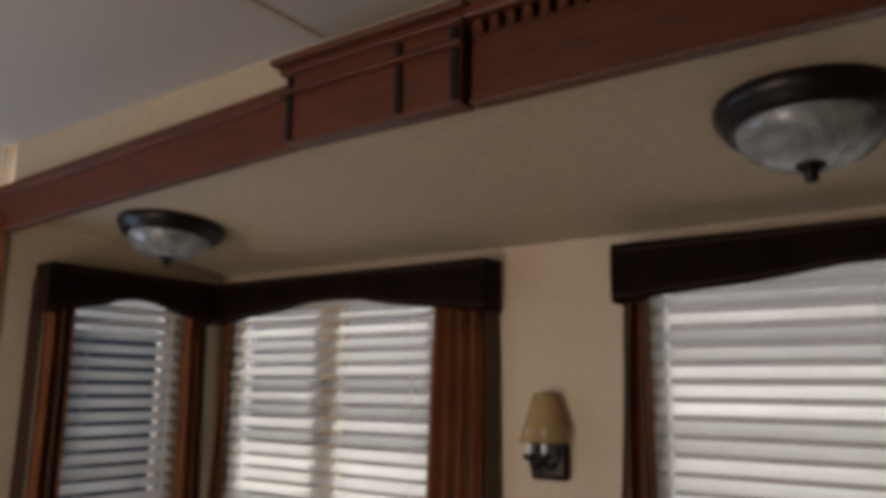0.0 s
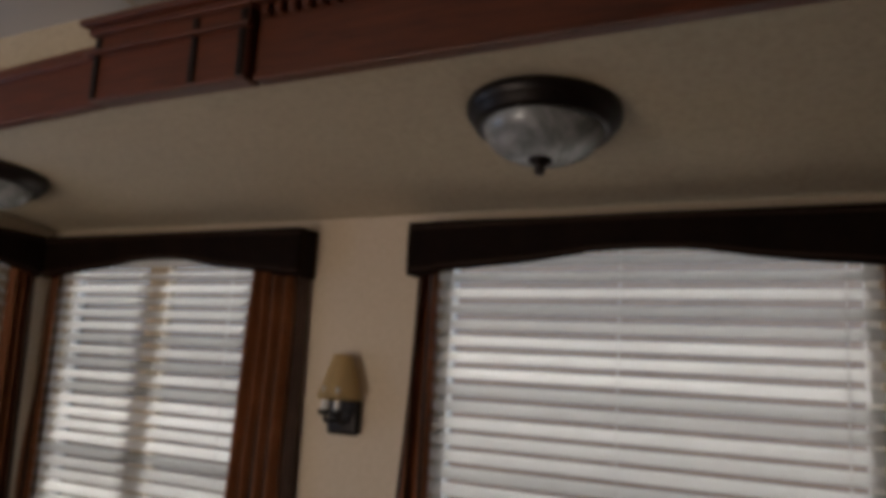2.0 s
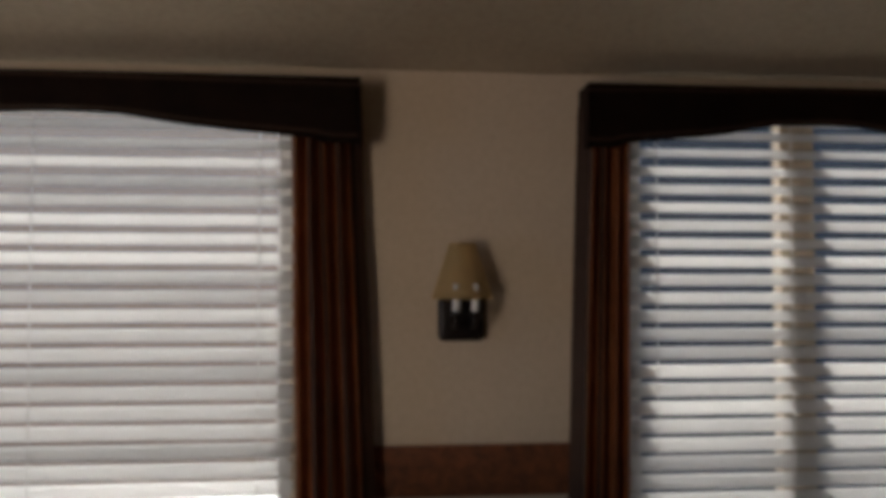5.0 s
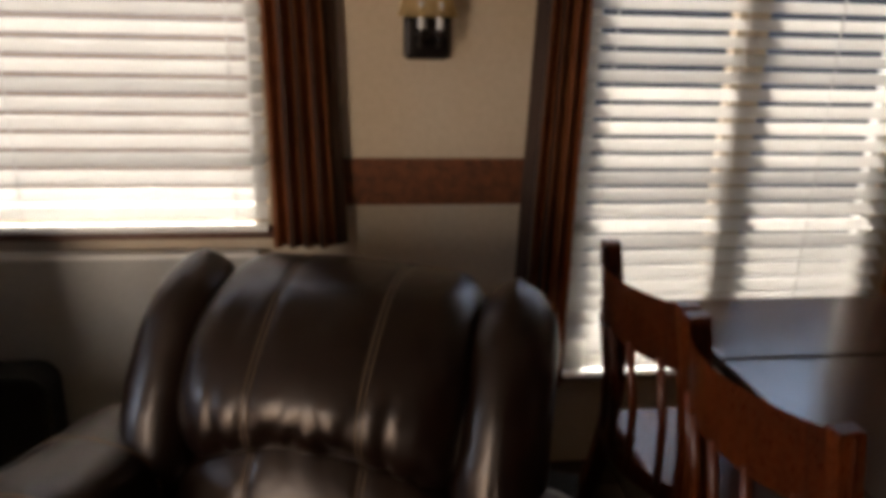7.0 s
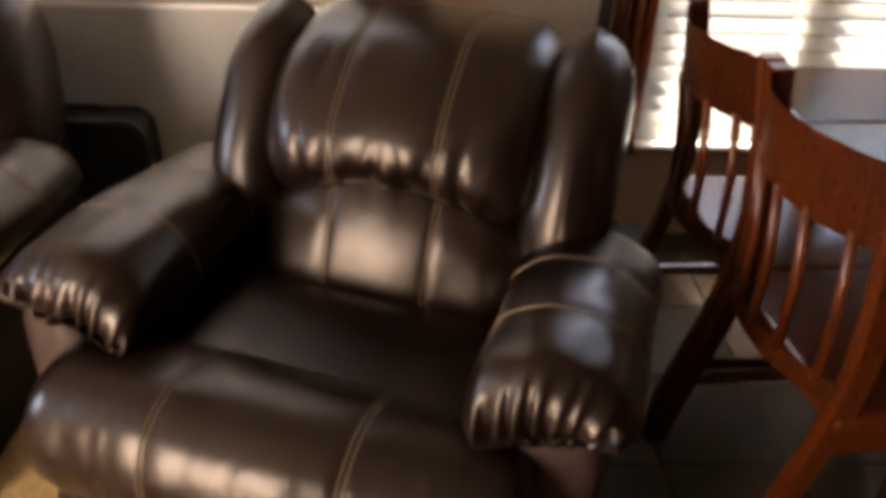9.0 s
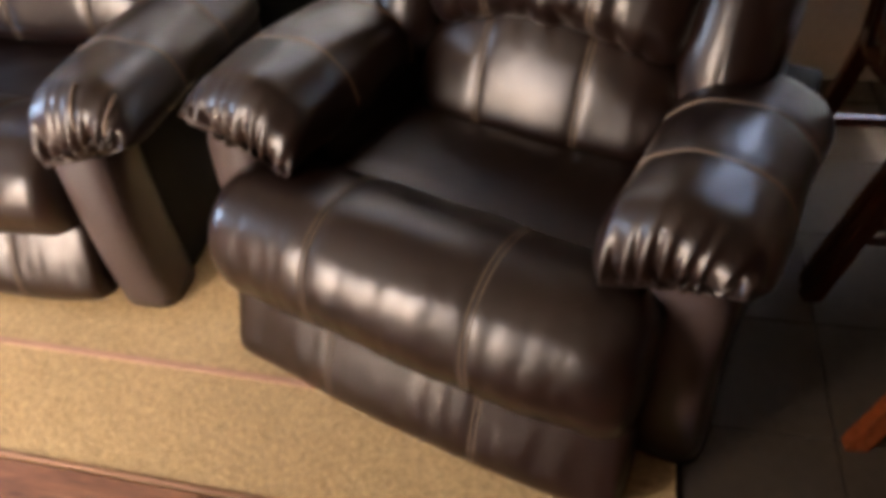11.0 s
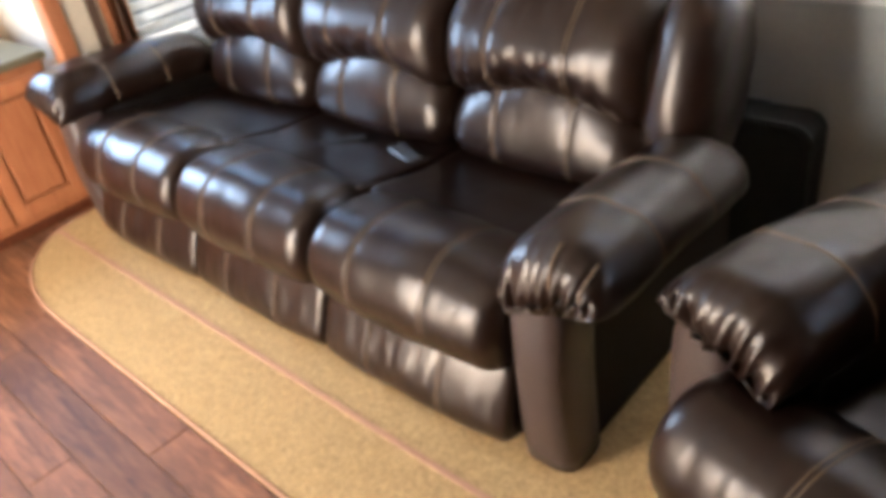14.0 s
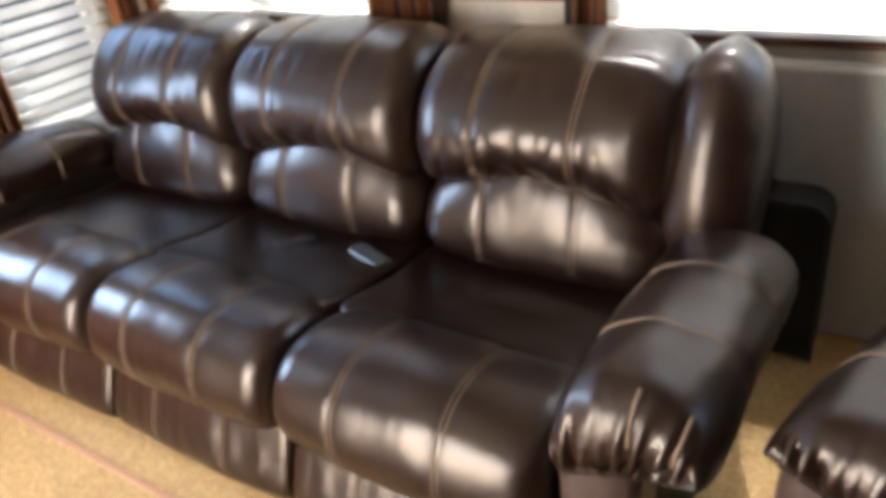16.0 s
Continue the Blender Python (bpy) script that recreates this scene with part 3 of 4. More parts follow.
def puffed(parent, name, x0, x1, profile, crown=0.05, folds=(), stitches=(), seed=0, ends=(0.62, 0.62), sag=0.0, n=44, label="", arch=None, tucks=0.0):
    """A stuffed leather panel: a (y, z) outline carried across x, puffed at the ends.
    folds: (place on the outline 0..1, reach, depth, folds across); stitches: x places with outline stretch."""
    ring = spline([(0, y, z) for y, z in profile], n)
    mid = sum(ring, Vector()) / len(ring)
    w = x1 - x0
    r = min(crown, w * 0.45)
    across = []
    for d, s in ((0.0, 0.0), (0.0, 0.55), (0.12, 0.72), (0.35, 0.87), (0.65, 0.96), (1.0, 1.0)):
        across.append((d * r, s))
    inner = max(int(w / 0.011), 8)
    xs = [(d, 1 - (1 - s) * (1 - ends[0]) / 0.45) if s else (d, 0.0) for d, s in across]
    xs += [(r + (w - 2 * r) * i / inner, 1.0) for i in range(1, inner)]
    xs += [(w - d, 1 - (1 - s) * (1 - ends[1]) / 0.45) if s else (w - d, 0.0) for d, s in reversed(across)]
    def place(d, s, i, lift=0.0):
        p = ring[i % n]
        u = d / w
        q = mid + (p - mid) * s
        out = (p - mid).normalized()
        bulge = 0.014 * (1 - (2 * u - 1) ** 2)
        h = 0.006 * noise.noise(Vector((d * 7 + seed, p.y * 7, p.z * 7)))
        for at, reach, depth, count in folds:
            away = abs(((i / n - at + 0.5) % 1.0) - 0.5) / reach
            if away < 1:
                k = noise.noise(Vector((d * count * 1.0 + seed * 3.1, at * 9 + i * 0.035, seed)))
                ridge = (1 - min(1.0, abs(k) * 3.6)) ** 1.4
                h -= depth * ridge * (1 - away) ** 1.2
        if tucks:
            near = max(0.0, 1 - min(u, 1 - u) / 0.24)
            fan = math.sin(i / n * 2 * math.pi * 13 + 2.2 * noise.noise(Vector((d * 9, seed, i * 0.11))))
            h -= tucks * near ** 0.8 * max(0.0, fan) ** 1.5
        for sx in stitches:
            h -= 0.0028 * math.exp(-((d - (sx - x0)) / 0.012) ** 2)
        q = q + out * ((bulge + h) * s + lift)
        rise = 0.0
        if arch:
            rise = arch[0] * min(1.0, max(0.0, (q.z - arch[1]) / (arch[2] - arch[1]))) * (1 - (2 * u - 1) ** 2 - 0.45)
        return Vector((x0 + d, q.y, q.z - sag * (1 - (2 * u - 1) ** 2) + rise))
    bm = bmesh.new()
    rows = []
    for d, s in xs:
        rows.append([bm.verts.new(place(d, max(s, 0.02), i)) for i in range(n)])
    for a, b in zip(rows, rows[1:]):
        for i in range(n):
            j = (i + 1) % n
            bm.faces.new((a[i], a[j], b[j], b[i]))
    bm.faces.new(rows[0])
    bm.faces.new(rows[-1])
    ob = part(name, bm, M_LEATHER, parent, label, True)
    if stitches:
        for sx in stitches:
            bm = bmesh.new()
            for off in (-0.0055, 0.0055):
                add = tube([place(sx - x0 + off, 1.0, i, 0.0012) for i in range(0, n)], 0.0016, 5)
                me = bpy.data.meshes.new("tmp")
                add.to_mesh(me)
                add.free()
                bm.from_mesh(me)
                bpy.data.meshes.remove(me)
            part("stitching", bm, M_STITCH, ob, "tan double stitching", True)
    return ob


def arm_pillow(parent, x0, x1, y0, y1, z0, z1, seed, inward, loops=()):
    """A stuffed arm rest whose front end rolls over and is gathered into a seam low on the front."""
    cx, cz, hx, hz = centre(x0, x1), centre(z0, z1), (x1 - x0) / 2, (z1 - z0) / 2
    n = 132
    low = Vector((cx, y0 + 0.012, z0 + 0.035))
    def ring(u, y, lift=0.0):
        a = 2 * math.pi * u
        px = math.copysign(abs(math.cos(a)) ** 0.9, math.cos(a))
        pz = math.copysign(abs(math.sin(a)) ** 0.9, math.sin(a))
        h = lift + 0.007 * noise.noise(Vector((px * 2 + seed, y * 6, pz * 2)))
        f = (y - y0) / (y1 - y0)
        for seam in (0.34, 0.66):
            h -= 0.004 * math.exp(-((f - seam) / 0.02) ** 2)
        top = 0.014 * math.sin(math.pi * min(1.0, max(0.0, f) * 1.1)) * max(0.0, pz)
        shrink = 1.0 - 0.25 * max(0.0, (f - 0.88) / 0.12) ** 2
        outer = 0.5 - 0.5 * inward * px
        return Vector((cx + (hx + h) * px * shrink, y, cz + (hz + h) * pz * shrink + top - 0.035 * max(0.0, f) ** 1.5 + 0.075 * outer * max(0.0, -pz)))
    def front(u, s):
        """s from 0 at the gathered seam to 1 where the straight part begins."""
        full = ring(u, y0 + 0.085)
        e = math.sin(s * math.pi / 2)
        side = max(-1.0, min(1.0, (full.x - cx) / hx))
        seam = low.z + 0.085 * (0.5 - 0.5 * inward * side) + 0.018 * (1 - side * side)
        p = Vector((cx + (full.x - cx) * (0.84 + 0.16 * e), 0, seam + (full.z - seam) * (0.10 + 0.90 * e)))
        p.y = y0 + 0.085 * (1 - math.cos(s * math.pi / 2))
        over = max(0.0, min(1.0, (full.z - low.z) / hz))
        run = full.x * 2 * math.pi / 0.034 + 2.6 * noise.noise(Vector((full.x * 22, seed, over)))
        deep = 0.6 + 0.8 * noise.noise(Vector((full.x * 14 + seed, over, 4)))
        fade = (1 - s) ** 1.7
        p.y += 0.013 * math.sin(run) * deep * fade
        p.z += 0.009 * math.sin(run + 0.6) * fade * (1 if over > 0 else -1)
        return p
    bm, rows = bmesh.new(), []
    for s in (0.0, 0.06, 0.12, 0.19, 0.27, 0.36, 0.46, 0.57, 0.68, 0.80, 0.92):
        rows.append([bm.verts.new(front(i / n, s)) for i in range(n)])
    for k in range(33):
        rows.append([bm.verts.new(ring(i / n, y0 + 0.085 + (y1 - y0 - 0.085) * k / 32)) for i in range(n)])
    for p, q in zip(rows, rows[1:]):
        for i in range(n):
            j = (i + 1) % n
            bm.faces.new((p[i], p[j], q[j], q[i]))
    for row, at in ((rows[0], low + Vector((0, 0.03, 0))), (rows[-1], Vector((cx, y1 + 0.01, cz)))):
        c = bm.verts.new(at)
        for i in range(n):
            bm.faces.new((row[i], row[(i + 1) % n], c))
    pillow = part("arm_rest", bm, M_LEATHER, parent, "stuffed arm rest with gathered front", True)
    for f in (0.34, 0.66):
        y = y0 + (y1 - y0) * f
        part("stitching", tube([ring(i / 60, y, 0.0015) for i in range(-3, 34)], 0.0026, 6), M_STITCH, pillow, "tan seam stitching", True)
    for u in loops:
        pts = [front(u, 0.08 + k / 14 * 0.72) + Vector((0, -0.002, 0.001)) for k in range(15)]
        part("stitching", tube(pts, 0.0035, 6), M_STITCH, pillow, "pale corded seam over the arm front", True)
    return pillow


def arm_body(parent, x0, x1, y0, y1, top, seed, inner=0.0):
    """The upright side of an arm: a rounded front panel and a plain flank."""
    # the flank's shade is in its material, darker than the other leather
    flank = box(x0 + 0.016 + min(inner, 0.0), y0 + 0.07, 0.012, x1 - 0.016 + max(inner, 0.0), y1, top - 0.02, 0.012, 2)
    part("arm_flank", flank, M_FLANK, parent, "plain leather arm flank, coloured dark for shade")
    yb = y0 + 0.15
    def at(u, v):
        a = 2 * math.pi * u
        e = 0.62
        px = math.copysign(abs(math.cos(a)) ** e, math.cos(a))
        py = math.copysign(abs(math.sin(a)) ** e, math.sin(a))
        z = 0.012 + (top - 0.012) * v
        waist = 1.0 - 0.14 * math.sin(math.pi * v * 0.9) + 0.10 * v ** 2 - 0.45 * max(0.0, (v - 0.80) / 0.20) ** 2
        lip = 0.018 * math.sin(math.pi * v) * (py < 0)
        return (centre(x0, x1) + (x1 - x0) / 2 * px * waist, centre(y0, yb) + (yb - y0) / 2 * py - lip, z)
    return part("arm_front", surface(at, 48, 14, True, True), M_VINYL, parent, "smooth pinkish brown vinyl arm front", True)


def seat_module(root, x0, x1, seed, nose=0.03, nose_x=None, wings=(0, 0), ahead=0.0, roll=0.21, crease=0.0016, drop=0.012, behind=0.0):
    """One reclining place: foot panel, front roll, seat, lower and upper back."""
    n0, n1 = nose_x or (x0, x1)
    def lean(outline):
        """The back, moved ahead over a shorter seat: more at the foot than at the head."""
        return [(y + behind - ahead * (1.0 - 0.75 * (z - 0.40) / 0.5), z) for y, z in outline]
    w = n1 - n0
    st = (n0 + w * 0.30, n0 + w * 0.68)
    g = 0.006
    puffed(root, "foot_panel", n0 + g, n1 - g, [(-nose + 0.004, 0.05 - drop), (-nose - 0.028, 0.095 - drop), (-nose - 0.006, 0.175 - drop), (-nose + 0.055, 0.262), (-nose + 0.10, 0.15), (-nose + 0.07, 0.045 - drop)],
           0.03, ((0.30, 0.14, 0.005, 14),), st, seed + 1, (0.8, 0.8), 0, 36)
    puffed(root, "seat_front", n0 + g, n1 - g, [(-nose - 0.005, 0.265 - drop * 0.6), (-nose - 0.030, 0.335), (-nose + 0.005, 0.42), (-nose + 0.085, 0.460), (roll - 0.02, 0.447), (roll + 0.02, 0.40), (roll - 0.06, 0.26), (-nose + 0.06, 0.245 - drop * 0.6)],
           0.05, ((0.06, 0.18, crease, 24), (0.20, 0.14, crease * 0.5, 17), (0.93, 0.08, 0.004, 21)), st, seed + 2, (0.70, 0.70), 0, 44)
    puffed(root, "seat", x0 + g, x1 - g, [(roll - 0.01, 0.30), (roll - 0.015, 0.425), (roll + 0.03, 0.438), (0.42, 0.402), (0.70, 0.37), (0.70, 0.26)],
           0.03, (), (), seed + 3, (0.85, 0.85), 0.008, 32)
    w = x1 - x0
    sb = (x0 + w * 0.30, x0 + w * 0.68)
    puffed(root, "lower_back", x0 + g, x1 - g, lean([(0.525, 0.385), (0.482, 0.450), (0.530, 0.570), (0.62, 0.625), (0.74, 0.60), (0.74, 0.42), (0.62, 0.35)]),
           0.07, ((0.33, 0.08, 0.008, 12), (0.98, 0.08, 0.010, 13)), sb, seed + 4, (0.60, 0.60), 0, 72, "", (0.085, 0.47, 0.60), 0.0025)
    puffed(root, "upper_back", x0 + g, x1 - g, lean([(0.62, 0.575), (0.530, 0.588), (0.488, 0.645), (0.490, 0.725), (0.540, 0.812), (0.640, 0.878), (0.78, 0.890), (0.86, 0.82), (0.84, 0.68), (0.74, 0.585)]),
           0.075, ((0.05, 0.08, 0.010, 15), (0.15, 0.20, 0.012, 15), (0.42, 0.06, 0.005, 12)), sb, seed + 5, (0.64, 0.64), 0, 72, "", (0.085, 0.80, 0.61))
    for side, have in zip((-1, 1), wings):
        if have:
            a, b = (x0 - have, x0 + 0.035) if side < 0 else (x1 - 0.035, x1 + have)
            puffed(root, "back_wing", a, b, lean([(0.54, 0.46), (0.505, 0.57), (0.54, 0.73), (0.61, 0.855), (0.73, 0.895), (0.82, 0.81), (0.80, 0.58), (0.72, 0.46), (0.62, 0.42)]),
                   0.085, ((0.03, 0.12, 0.014, 30), (0.95, 0.10, 0.014, 34), (0.5, 0.2, 0.010, 30)), (), seed + 7 + side, (0.62, 0.62), 0, 60, "tall stuffed back wing", None, 0.006)
    part("back_panel", box(x0 + 0.01, 0.76 + behind, 0.06, x1 - 0.01, 0.87 + behind, 0.80, 0.03, 3), M_LEATHER, root)
    part("base", box(x0 + 0.01, 0.06, 0.012, x1 - 0.01, 0.80 + behind, 0.29, 0.02, 2), M_LEATHER, root)


sofa = thing("sofa", -0.285, -1.15, 0.006, -1.0, "dark brown leather three-seat reclining sofa with tan stitching", "sofa")
HALF = 0.635
for i, wings in enumerate(((0, 0), (0, 0), (0, 0.15))):
    seat_module(sofa, -0.95 + i * HALF, -0.95 + (i + 1) * HALF, 10 * (i + 1), 0.03, None, wings, behind=0.055)
arm_body(sofa, 0.955, 1.105, -0.015, 0.80, 0.525, 1)
arm_pillow(sofa, 0.955, 1.215, -0.045, 0.62, 0.425, 0.625, 3, -1, (0.24, 0.14))
arm_body(sofa, -1.105, -0.955, -0.015, 0.80, 0.525, 2)
arm_pillow(sofa, -1.225, -0.955, -0.045, 0.62, 0.425, 0.625, 5, 1)

recliner = thing("recliner", 1.529, -1.262, 0.006, -19.0, "dark brown leather recliner armchair with tan stitching", "armchair")
seat_module(recliner, -0.285, 0.295, 70, 0.165, (-0.455, 0.425), (0.13, 0.145), 0.16, 0.035, 0.0032, 0.042)
arm_body(recliner, -0.575, -0.42, -0.015, 0.78, 0.525, 3, 0.14)
arm_pillow(recliner, -0.58, -0.29, -0.045, 0.60, 0.43, 0.62, 8, 1)
arm_body(recliner, 0.35, 0.52, -0.015, 0.66, 0.525, 4, -0.06)
arm_pillow(recliner, 0.285, 0.555, -0.045, 0.50, 0.43, 0.62, 9, -1)


def remote(name, m, size, material, label):
    root = new(name)
    root.matrix_basis = m
    tagged(root, label, "remote")
    l, w, h = size
    part("body", box(-l / 2, -w / 2, 0, l / 2, w / 2, h, h * 0.4, 3), material, root, smooth=False)
    for i in range(4):
        for j in range(3):
            x, y = -l * 0.3 + i * l * 0.17, -w * 0.26 + j * w * 0.26
            part("button", box(x - 0.004, y - 0.0035, h - 0.001, x + 0.004, y + 0.0035, h + 0.0018, 0.001, 1), M_HANDSET if material is M_BLACK else M_BLACK, root)
    return root


remote("remote_control", pose(-0.31, -0.735, 0.400, 0, 3, 52), (0.17, 0.045, 0.02), M_BLACK, "black remote control lying on the leather seat")
remote("handset", pose(-0.055, -0.695, 0.398, 0, 3, -18), (0.13, 0.052, 0.018), M_HANDSET, "dull grey handset lying on the leather seat")


def soft_case():
    root = thing("soft_case", 0.745, -0.13, 0.006, 0, "black cloth case standing between sofa and recliner", "case")
    bm = bmesh.new()
    def outline(k):
        r, w, h = 0.06, 0.20, 0.455
        pts = [(-w, 0), (w, 0)]
        pts += [(w - r + r * math.cos(a), h - r + r * math.sin(a)) for a in np.linspace(0, math.pi / 2, 8)]
        pts += [(-w + r + r * math.cos(a), h - r + r * math.sin(a)) for a in np.linspace(math.pi / 2, math.pi, 8)]
        return [(x * k, 0.2275 + (z - 0.2275) * k) for x, z in pts]
    rings = []
    for y, k in ((-0.06, 0.90), (-0.068, 0.95), (-0.055, 1.0), (0.055, 1.0), (0.068, 0.95), (0.06, 0.90)):
        rings.append([bm.verts.new((x, y, max(z, 0))) for x, z in outline(k)])
    for a, b in zip(rings, rings[1:]):
        for i in range(len(a)):
            j = (i + 1) % len(a)
            bm.faces.new((a[i], a[j], b[j], b[i]))
    bm.faces.new(rings[0])
    bm.faces.new(rings[-1])
    part("shell", bm, M_MESH, root)
    part("piping", tube([(x, -0.06, z) for x, z in outline(1.0)[1:]], 0.006, 8), M_BLACK, root, "black piping round the edge", True)
    part("handle", tube([(-0.06, 0.03, 0.45), (-0.05, 0.03, 0.466), (0.05, 0.03, 0.466), (0.06, 0.03, 0.45)], 0.006, 8), M_BLACK, root, "short black carrying handle", True)


soft_case()


# added panel: its grey stands in for shade on the wall behind
def padded_board():
    root = thing("padded_board", 0.91, -0.035, 0.006, 0, "added grey panel standing in for shaded wall", "board")
    part("panel", box(-0.59, -0.020, 0.0, 0.59, 0.022, 0.742, 0.012, 3), M_WALLSHADE, root)
    part("edging", box(-0.592, -0.022, 0.735, 0.592, 0.024, 0.752, 0.006, 2), M_PVC, root, "pale edge strip")


padded_board()


# ---------------------------------------------------------------- dining corner
def dining_chair(m):
    """A slat-back chair; local +x is its front, the back runs along y."""
    root = new("dining_chair")
    root.matrix_basis = m
    tagged(root, "dark cherry dining chair with curved slatted back", "chair", "dining chairs")
    w = 0.195
    for s in (-1, 1):
        pts = spline([(-0.10, s * w, 0.0), (-0.055, s * w, 0.18), (0.0, s * w, 0.42), (0.008, s * w, 0.62), (-0.035, s * w, 0.92)], 20, False)
        bm = bmesh.new()
        rings = []
        for p in pts:
            hx, hy = 0.020, 0.015
            rings.append([bm.verts.new(p + Vector((a * hx, b * hy, 0))) for a, b in ((-1, -1), (1, -1), (1, 1), (-1, 1))])
        for a, b in zip(rings, rings[1:]):
            for i in range(4):
                j = (i + 1) % 4
                bm.faces.new((a[i], a[j], b[j], b[i]))
        bm.faces.new(rings[0])
        bm.faces.new(rings[-1])
        part("back_post", bm, M_DARKWOOD, root)
        part("front_leg", box(0.36, s * w - 0.018, 0, 0.396, s * w + 0.018, 0.43, 0.004), M_DARKWOOD, root)
        part("side_rail", box(0.015, s * w - 0.011, 0.37, 0.36, s * w + 0.011, 0.43, 0.003), M_DARKWOOD, root)
        part("stretcher", box(-0.03, s * w - 0.009, 0.17, 0.36, s * w + 0.009, 0.195, 0.003), M_DARKWOOD, root)
    def rail(low, high):
        def at(u, v):
            y = (u - 0.5) * 2 * (w + 0.02)
            bow = -0.080 * (1 - (2 * u - 1) ** 2)
            z = low + (high - low) * v 
            return (bow + 0.008 - 0.14 * max(0.0, z - 0.62), y, z)
        bm = surface(at, 20, 4)
        bmesh.ops.solidify(bm, geom=list(bm.faces), thickness=0.020)
        return bm
    part("top_rail", rail(0.775, 0.915), M_DARKWOOD, root, "broad bowed top rail")
    part("lower_rail", rail(0.47, 0.515), M_DARKWOOD, root)
    for k in range(5):
        u = 0.14 + 0.18 * k
        y = (u - 0.5) * 2 * (w + 0.02)
        b = -0.080 * (1 - (2 * u - 1) ** 2)
        bm = tube([(b + 0.010, y, 0.50), (b + 0.006, y, 0.64), (b - 0.016, y, 0.79)], 0.0095, 8)
        part("back_slat", bm, M_DARKWOOD, root, smooth=True)
    part("seat", box(-0.01, -0.215, 0.425, 0.41, 0.215, 0.465, 0.014, 3), M_DARKWOOD, root)
    part("front_rail", box(0.365, -0.18, 0.37, 0.387, 0.18, 0.425, 0.003), M_DARKWOOD, root)
    return root


chair = dining_chair(pose(2.41, -1.125, -0.003, 0, 0, 4))
copy_thing(chair, pose(2.395, -0.685, -0.003, 0, 0, 2))


def dining_table():
    root = thing("dining_table", 3.05, -0.87, -0.003, 0, "dark polished wooden dining table with a leaf joint", "table")
    part("tabletop", box(-0.54, -0.43, 0.715, 0.46, 0.091, 0.750, 0.008, 3), M_TABLE, root)
    part("leaf", box(-0.54, 0.095, 0.715, 0.46, 0.43, 0.750, 0.008, 3), M_TABLE, root)
    part("apron", box(-0.36, -0.34, 0.63, 0.36, 0.34, 0.715, 0.004), M_TABLE, root)
    for x in (-0.32, 0.32):
        for y in (-0.33, 0.33):
            part("leg", box(x - 0.032, y - 0.032, 0, x + 0.032, y + 0.032, 0.63, 0.008), M_TABLE, root)


dining_table()


# ---------------------------------------------------------------- cabinet corner
def base_cabinet():
    y0, y1, x0, x1, top = -2.9, -1.03, RX0, -1.60, 0.66
    root = thing("base_cabinet", 0, 0, -0.003, 0, "cherry wood base cabinet with raised panel doors", "cabinet")
    part("body", box(x0 + 0.005, y0, 0.05, x1, y1, top - 0.028, 0.003), M_CHERRY_V, root)
    part("plinth", box(x0 + 0.01, y0 + 0.01, 0.0, x1 - 0.012, y1 - 0.005, 0.05), M_CHERRY, root)
    w = 0.30
    for k in range(5):
        b = y1 - 0.04 - k * (w + 0.012)
        a = b - w
        if a < y0:
            break
        bm = box(x1 + 0.001, a, 0.085, x1 + 0.020, a + 0.055, top - 0.06, 0.004)
        add_box(bm, x1 + 0.001, b - 0.055, 0.085, x1 + 0.020, b, top - 0.06, 0.004)
        add_box(bm, x1 + 0.001, a + 0.055, 0.085, x1 + 0.020, b - 0.055, 0.145, 0.004)
        add_box(bm, x1 + 0.001, a + 0.055, top - 0.12, x1 + 0.020, b - 0.055, top - 0.06, 0.004)
        door = part("door", bm, M_CHERRY_V, root)
        part("panel", box(x1 + 0.001, a + 0.062, 0.152, x1 + 0.016, b - 0.062, top - 0.127, 0.010, 2), M_CHERRY_V, door)
        part("knob", tube([(x1 + 0.020, a + 0.028, 0.50), (x1 + 0.034, a + 0.028, 0.50), (x1 + 0.040, a + 0.028, 0.50)], [0.005, 0.006, 0.011], 10), M_BRONZE, door, "dark knob")
    tagged(mesh_object("worktop", box(x0 + 0.005, y0, top - 0.028, x1 + 0.03, y1 + 0.015, top + 0.004, 0.008, 3), M_COUNTER), "olive stone-look worktop on the cabinet", "worktop")


base_cabinet()
window_unit("window_5", 0.75, 0.86, 1.75, pose(RX0, -1.55, 0, 0, 0, 90), False, "white framed window over the worktop")
window_unit("window_6", 1.1, 0.06, 1.86, pose(-0.5, RY0, 0, 0, 0, 180), False, "tall white framed window on the opposite wall")


# ---------------------------------------------------------------- floor covering
SKEW = -1.75


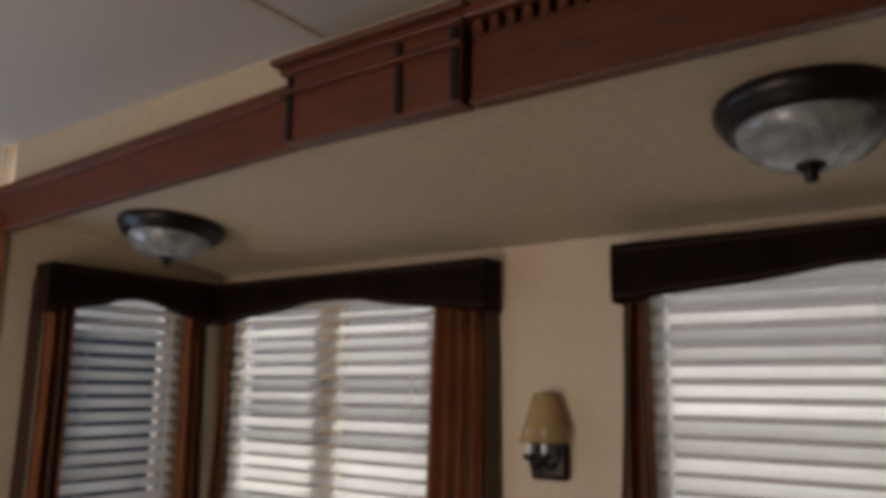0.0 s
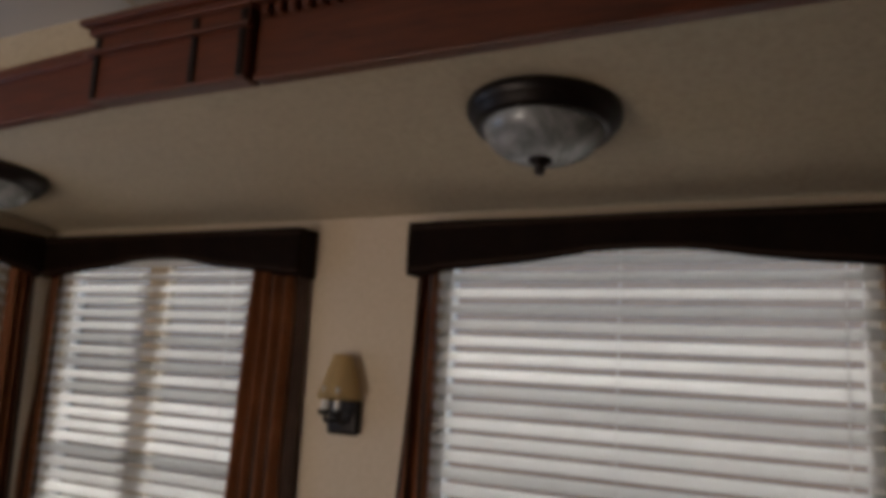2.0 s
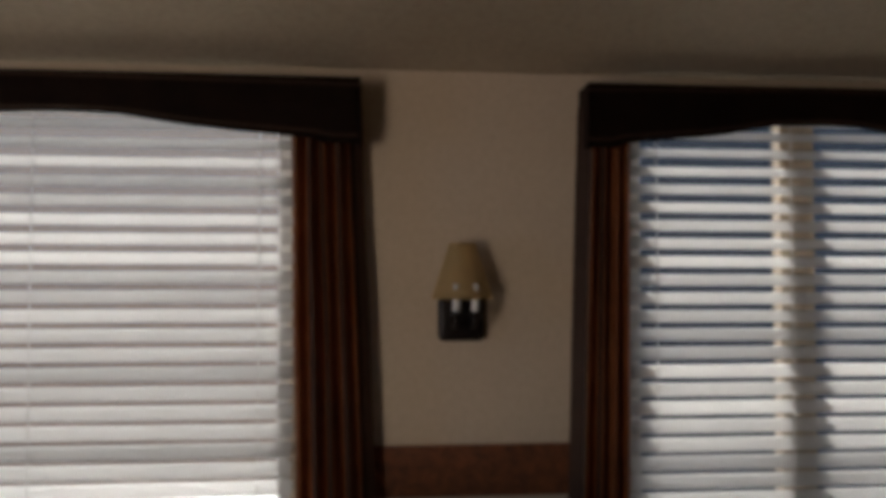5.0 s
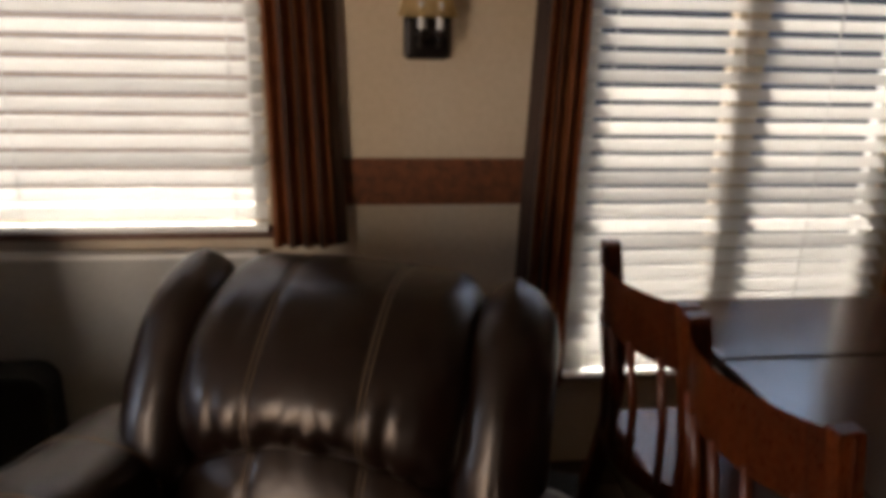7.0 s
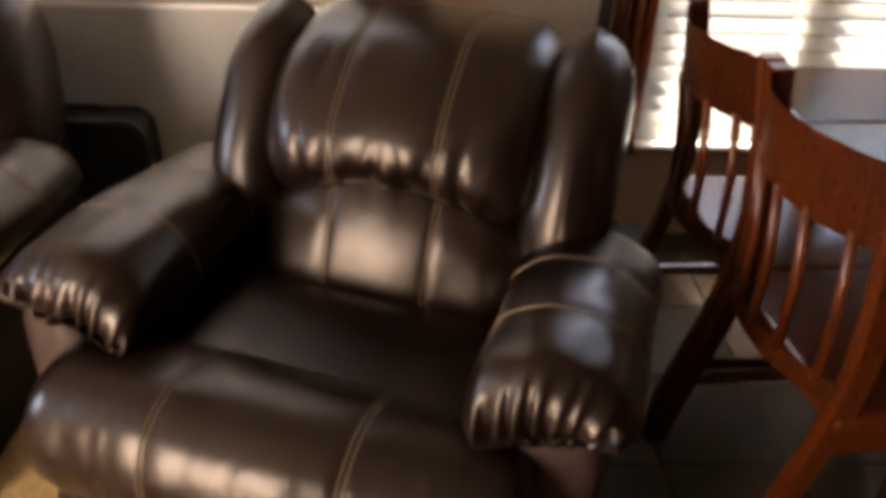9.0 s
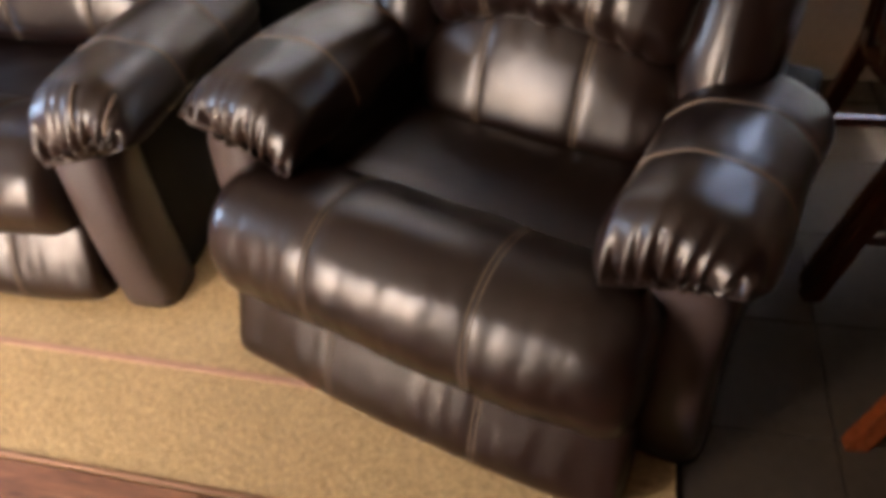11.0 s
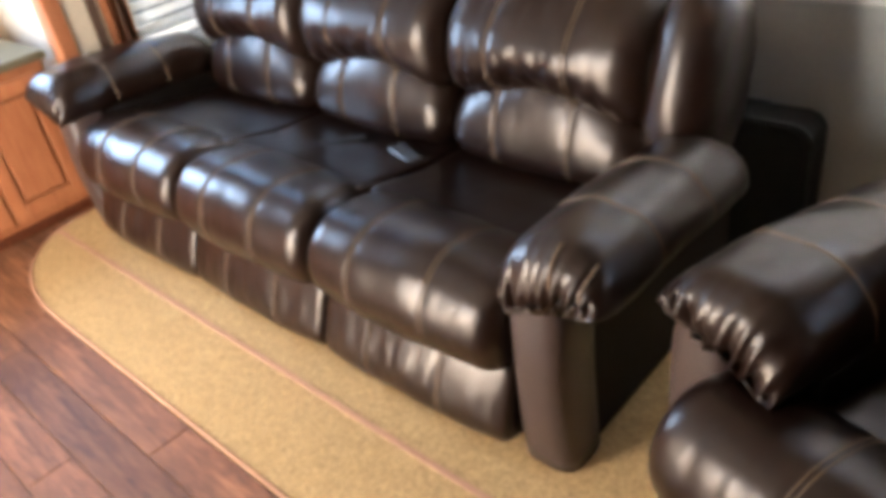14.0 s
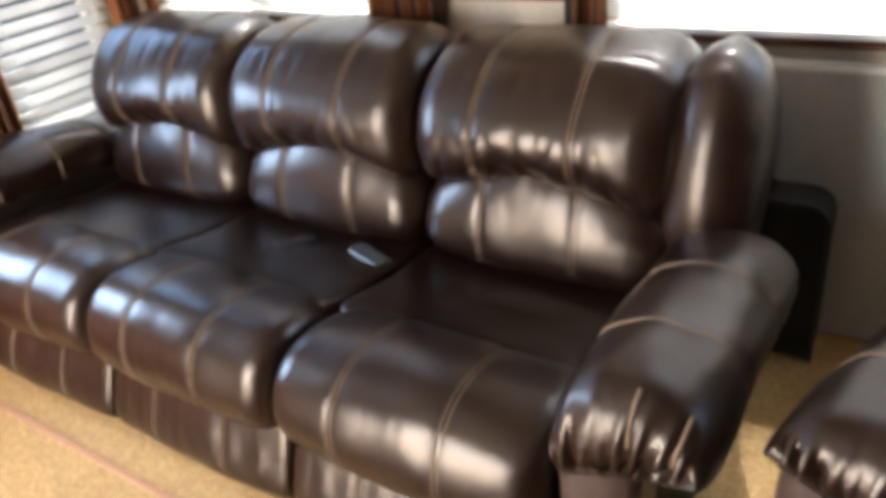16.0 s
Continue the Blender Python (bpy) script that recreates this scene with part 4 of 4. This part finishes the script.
def carpet_sheet():
    out = [(1.98, 0.0), (1.98, 1.58), (-1.57, 1.58), (-1.57, 0.42)]
    for a in np.linspace(0, math.pi / 2, 12)[1:-1]:
        out.append((-0.95 - 0.62 * math.cos(a) ** 0.9, 0.42 - 0.42 * math.sin(a) ** 0.9))
    out.append((-0.95, 0.0))
    bm = bmesh.new()
    top, low = [], []
    for x, y in out:
        top.append(bm.verts.new((x, y, 0.006)))
        low.append(bm.verts.new((x, y, -0.012)))
    bm.faces.new(top)
    bm.faces.new(low)
    for i in range(len(out)):
        j = (i + 1) % len(out)
        bm.faces.new((top[i], top[j], low[j], low[i]))
    ob = mesh_object("carpet", bm, M_CARPET)
    ob.matrix_basis = pose(0, -1.585, 0, 0, 0, SKEW)
    tagged(ob, "tan looped carpet with pink stripes and rounded corner", "carpet", kind="structure")
    part("stripe", box(-1.55, 0.270, 0.004, 1.95, 0.286, 0.0085), M_PINKBAND, ob, "thin dusty pink stripe")
    edge = [(x, y + 0.004, 0.004) for x, y in [(1.97, 0.0)] + list(reversed(out[3:]))]
    part("edge_binding", tube(edge, 0.0065, 6), M_PINKBAND, ob, "pinkish bound edge", True)
    rng = np.random.default_rng(4)
    verts, faces = [], []
    for _ in range(26000):
        x, y = rng.uniform(-1.5, 1.9), rng.uniform(0.012, 0.60)
        if x < -0.95 and (x + 0.95) ** 2 / 0.60 ** 2 + (min(y, 0.42) - 0.42) ** 2 / 0.40 ** 2 > 1:
            continue
        if 0.264 < y < 0.292:
            continue
        a, r, h = rng.uniform(0, 6.28), rng.uniform(0.002, 0.0035), rng.uniform(0.001, 0.003)
        dx, dy = r * math.cos(a), r * math.sin(a)
        k = len(verts)
        verts += [(x - dx, y - dy, 0.0055), (x + dx, y + dy, 0.0055), (x - dy * 0.6, y + dx * 0.6, 0.0055), (x + dx * 0.4, y - dy * 0.4, 0.006 + h)]
        faces += [(k, k + 1, k + 3), (k + 1, k + 2, k + 3), (k + 2, k, k + 3)]
    me = bpy.data.meshes.new("pile")
    me.from_pydata(verts, [], faces)
    me.materials.append(M_CARPET)
    p = new("pile", me)
    p.parent = ob
    tagged(p, kind="stuff")


carpet_sheet()


def planks():
    root = structure("floor_planks", box(RX0, RY0, -0.03, RX1, -0.9, -0.014), M_GAP, "reddish brown wood plank floor in staggered rows", "floor")
    rng = random.Random(5)
    meshes = []
    for length in (0.62, 0.9, 1.2):
        ob = mesh_object("plank", box(0, 0, -0.012, length - 0.0025, 0.1225, 0.0, 0.0015, 1), M_PLANK)
        meshes.append((length, ob.data))
        bpy.data.objects.remove(ob)
    turn = pose(0, -1.588, 0, 0, 0, SKEW)
    for row in range(15):
        x = -2.3 - rng.uniform(0, 0.8) if row else -2.3 + 0.08
        lo = RX0 + 0.0038 * (row + 1) + 0.003
        hi = RX1 + 0.0038 * row - 0.003
        while x < hi:
            length, me = rng.choice(meshes)
            a, b = max(x, lo), min(x + length, hi)
            if b - a > 0.03 and -1.588 - 0.125 * (row + 1) - 0.0305 * b > RY0 - 0.07:
                if b - a < length - 0.001:      # a board cut to length at the wall
                    p = mesh_object("plank", box(0, 0, -0.012, b - a - 0.0025, 0.1225, 0.0, 0.0015, 1), M_PLANK)
                else:
                    p = new("plank", me)
                p.parent = root
                p.matrix_basis = turn @ pose(a, -0.125 * (row + 1), 0)
            x += length
    # boards beside the rounded carpet corner, running under its edge
    for row in range(5):
        x = RX0 + 0.003
        for length in (0.45 + 0.13 * ((row * 3) % 4), 0.9):
            b = min(x + length, -0.75)
            if b - x > 0.03:
                p = mesh_object("plank", box(0, 0, -0.012, b - x - 0.0025, 0.1225, 0.0, 0.0015, 1), M_PLANK)
                p.parent = root
                p.matrix_basis = turn @ pose(x, 0.125 * row, 0)
            x = b


planks()


def tiles():
    root = structure("floor_tiles", box(1.99, -1.64, -0.03, XR, 0.0, -0.014), M_GAP, "dark brown tiled floor under the dining table", "floor")
    ob = mesh_object("tile", box(0, 0, -0.012, 0.297, 0.297, -0.003, 0.002, 1), M_TILE)
    me = ob.data
    bpy.data.objects.remove(ob)
    for i in range(6):
        for j in range(6):
            p = new("tile", me)
            p.parent = root
            p.location = (1.995 + 0.3 * i, -1.62 + 0.3 * j, 0)


tiles()
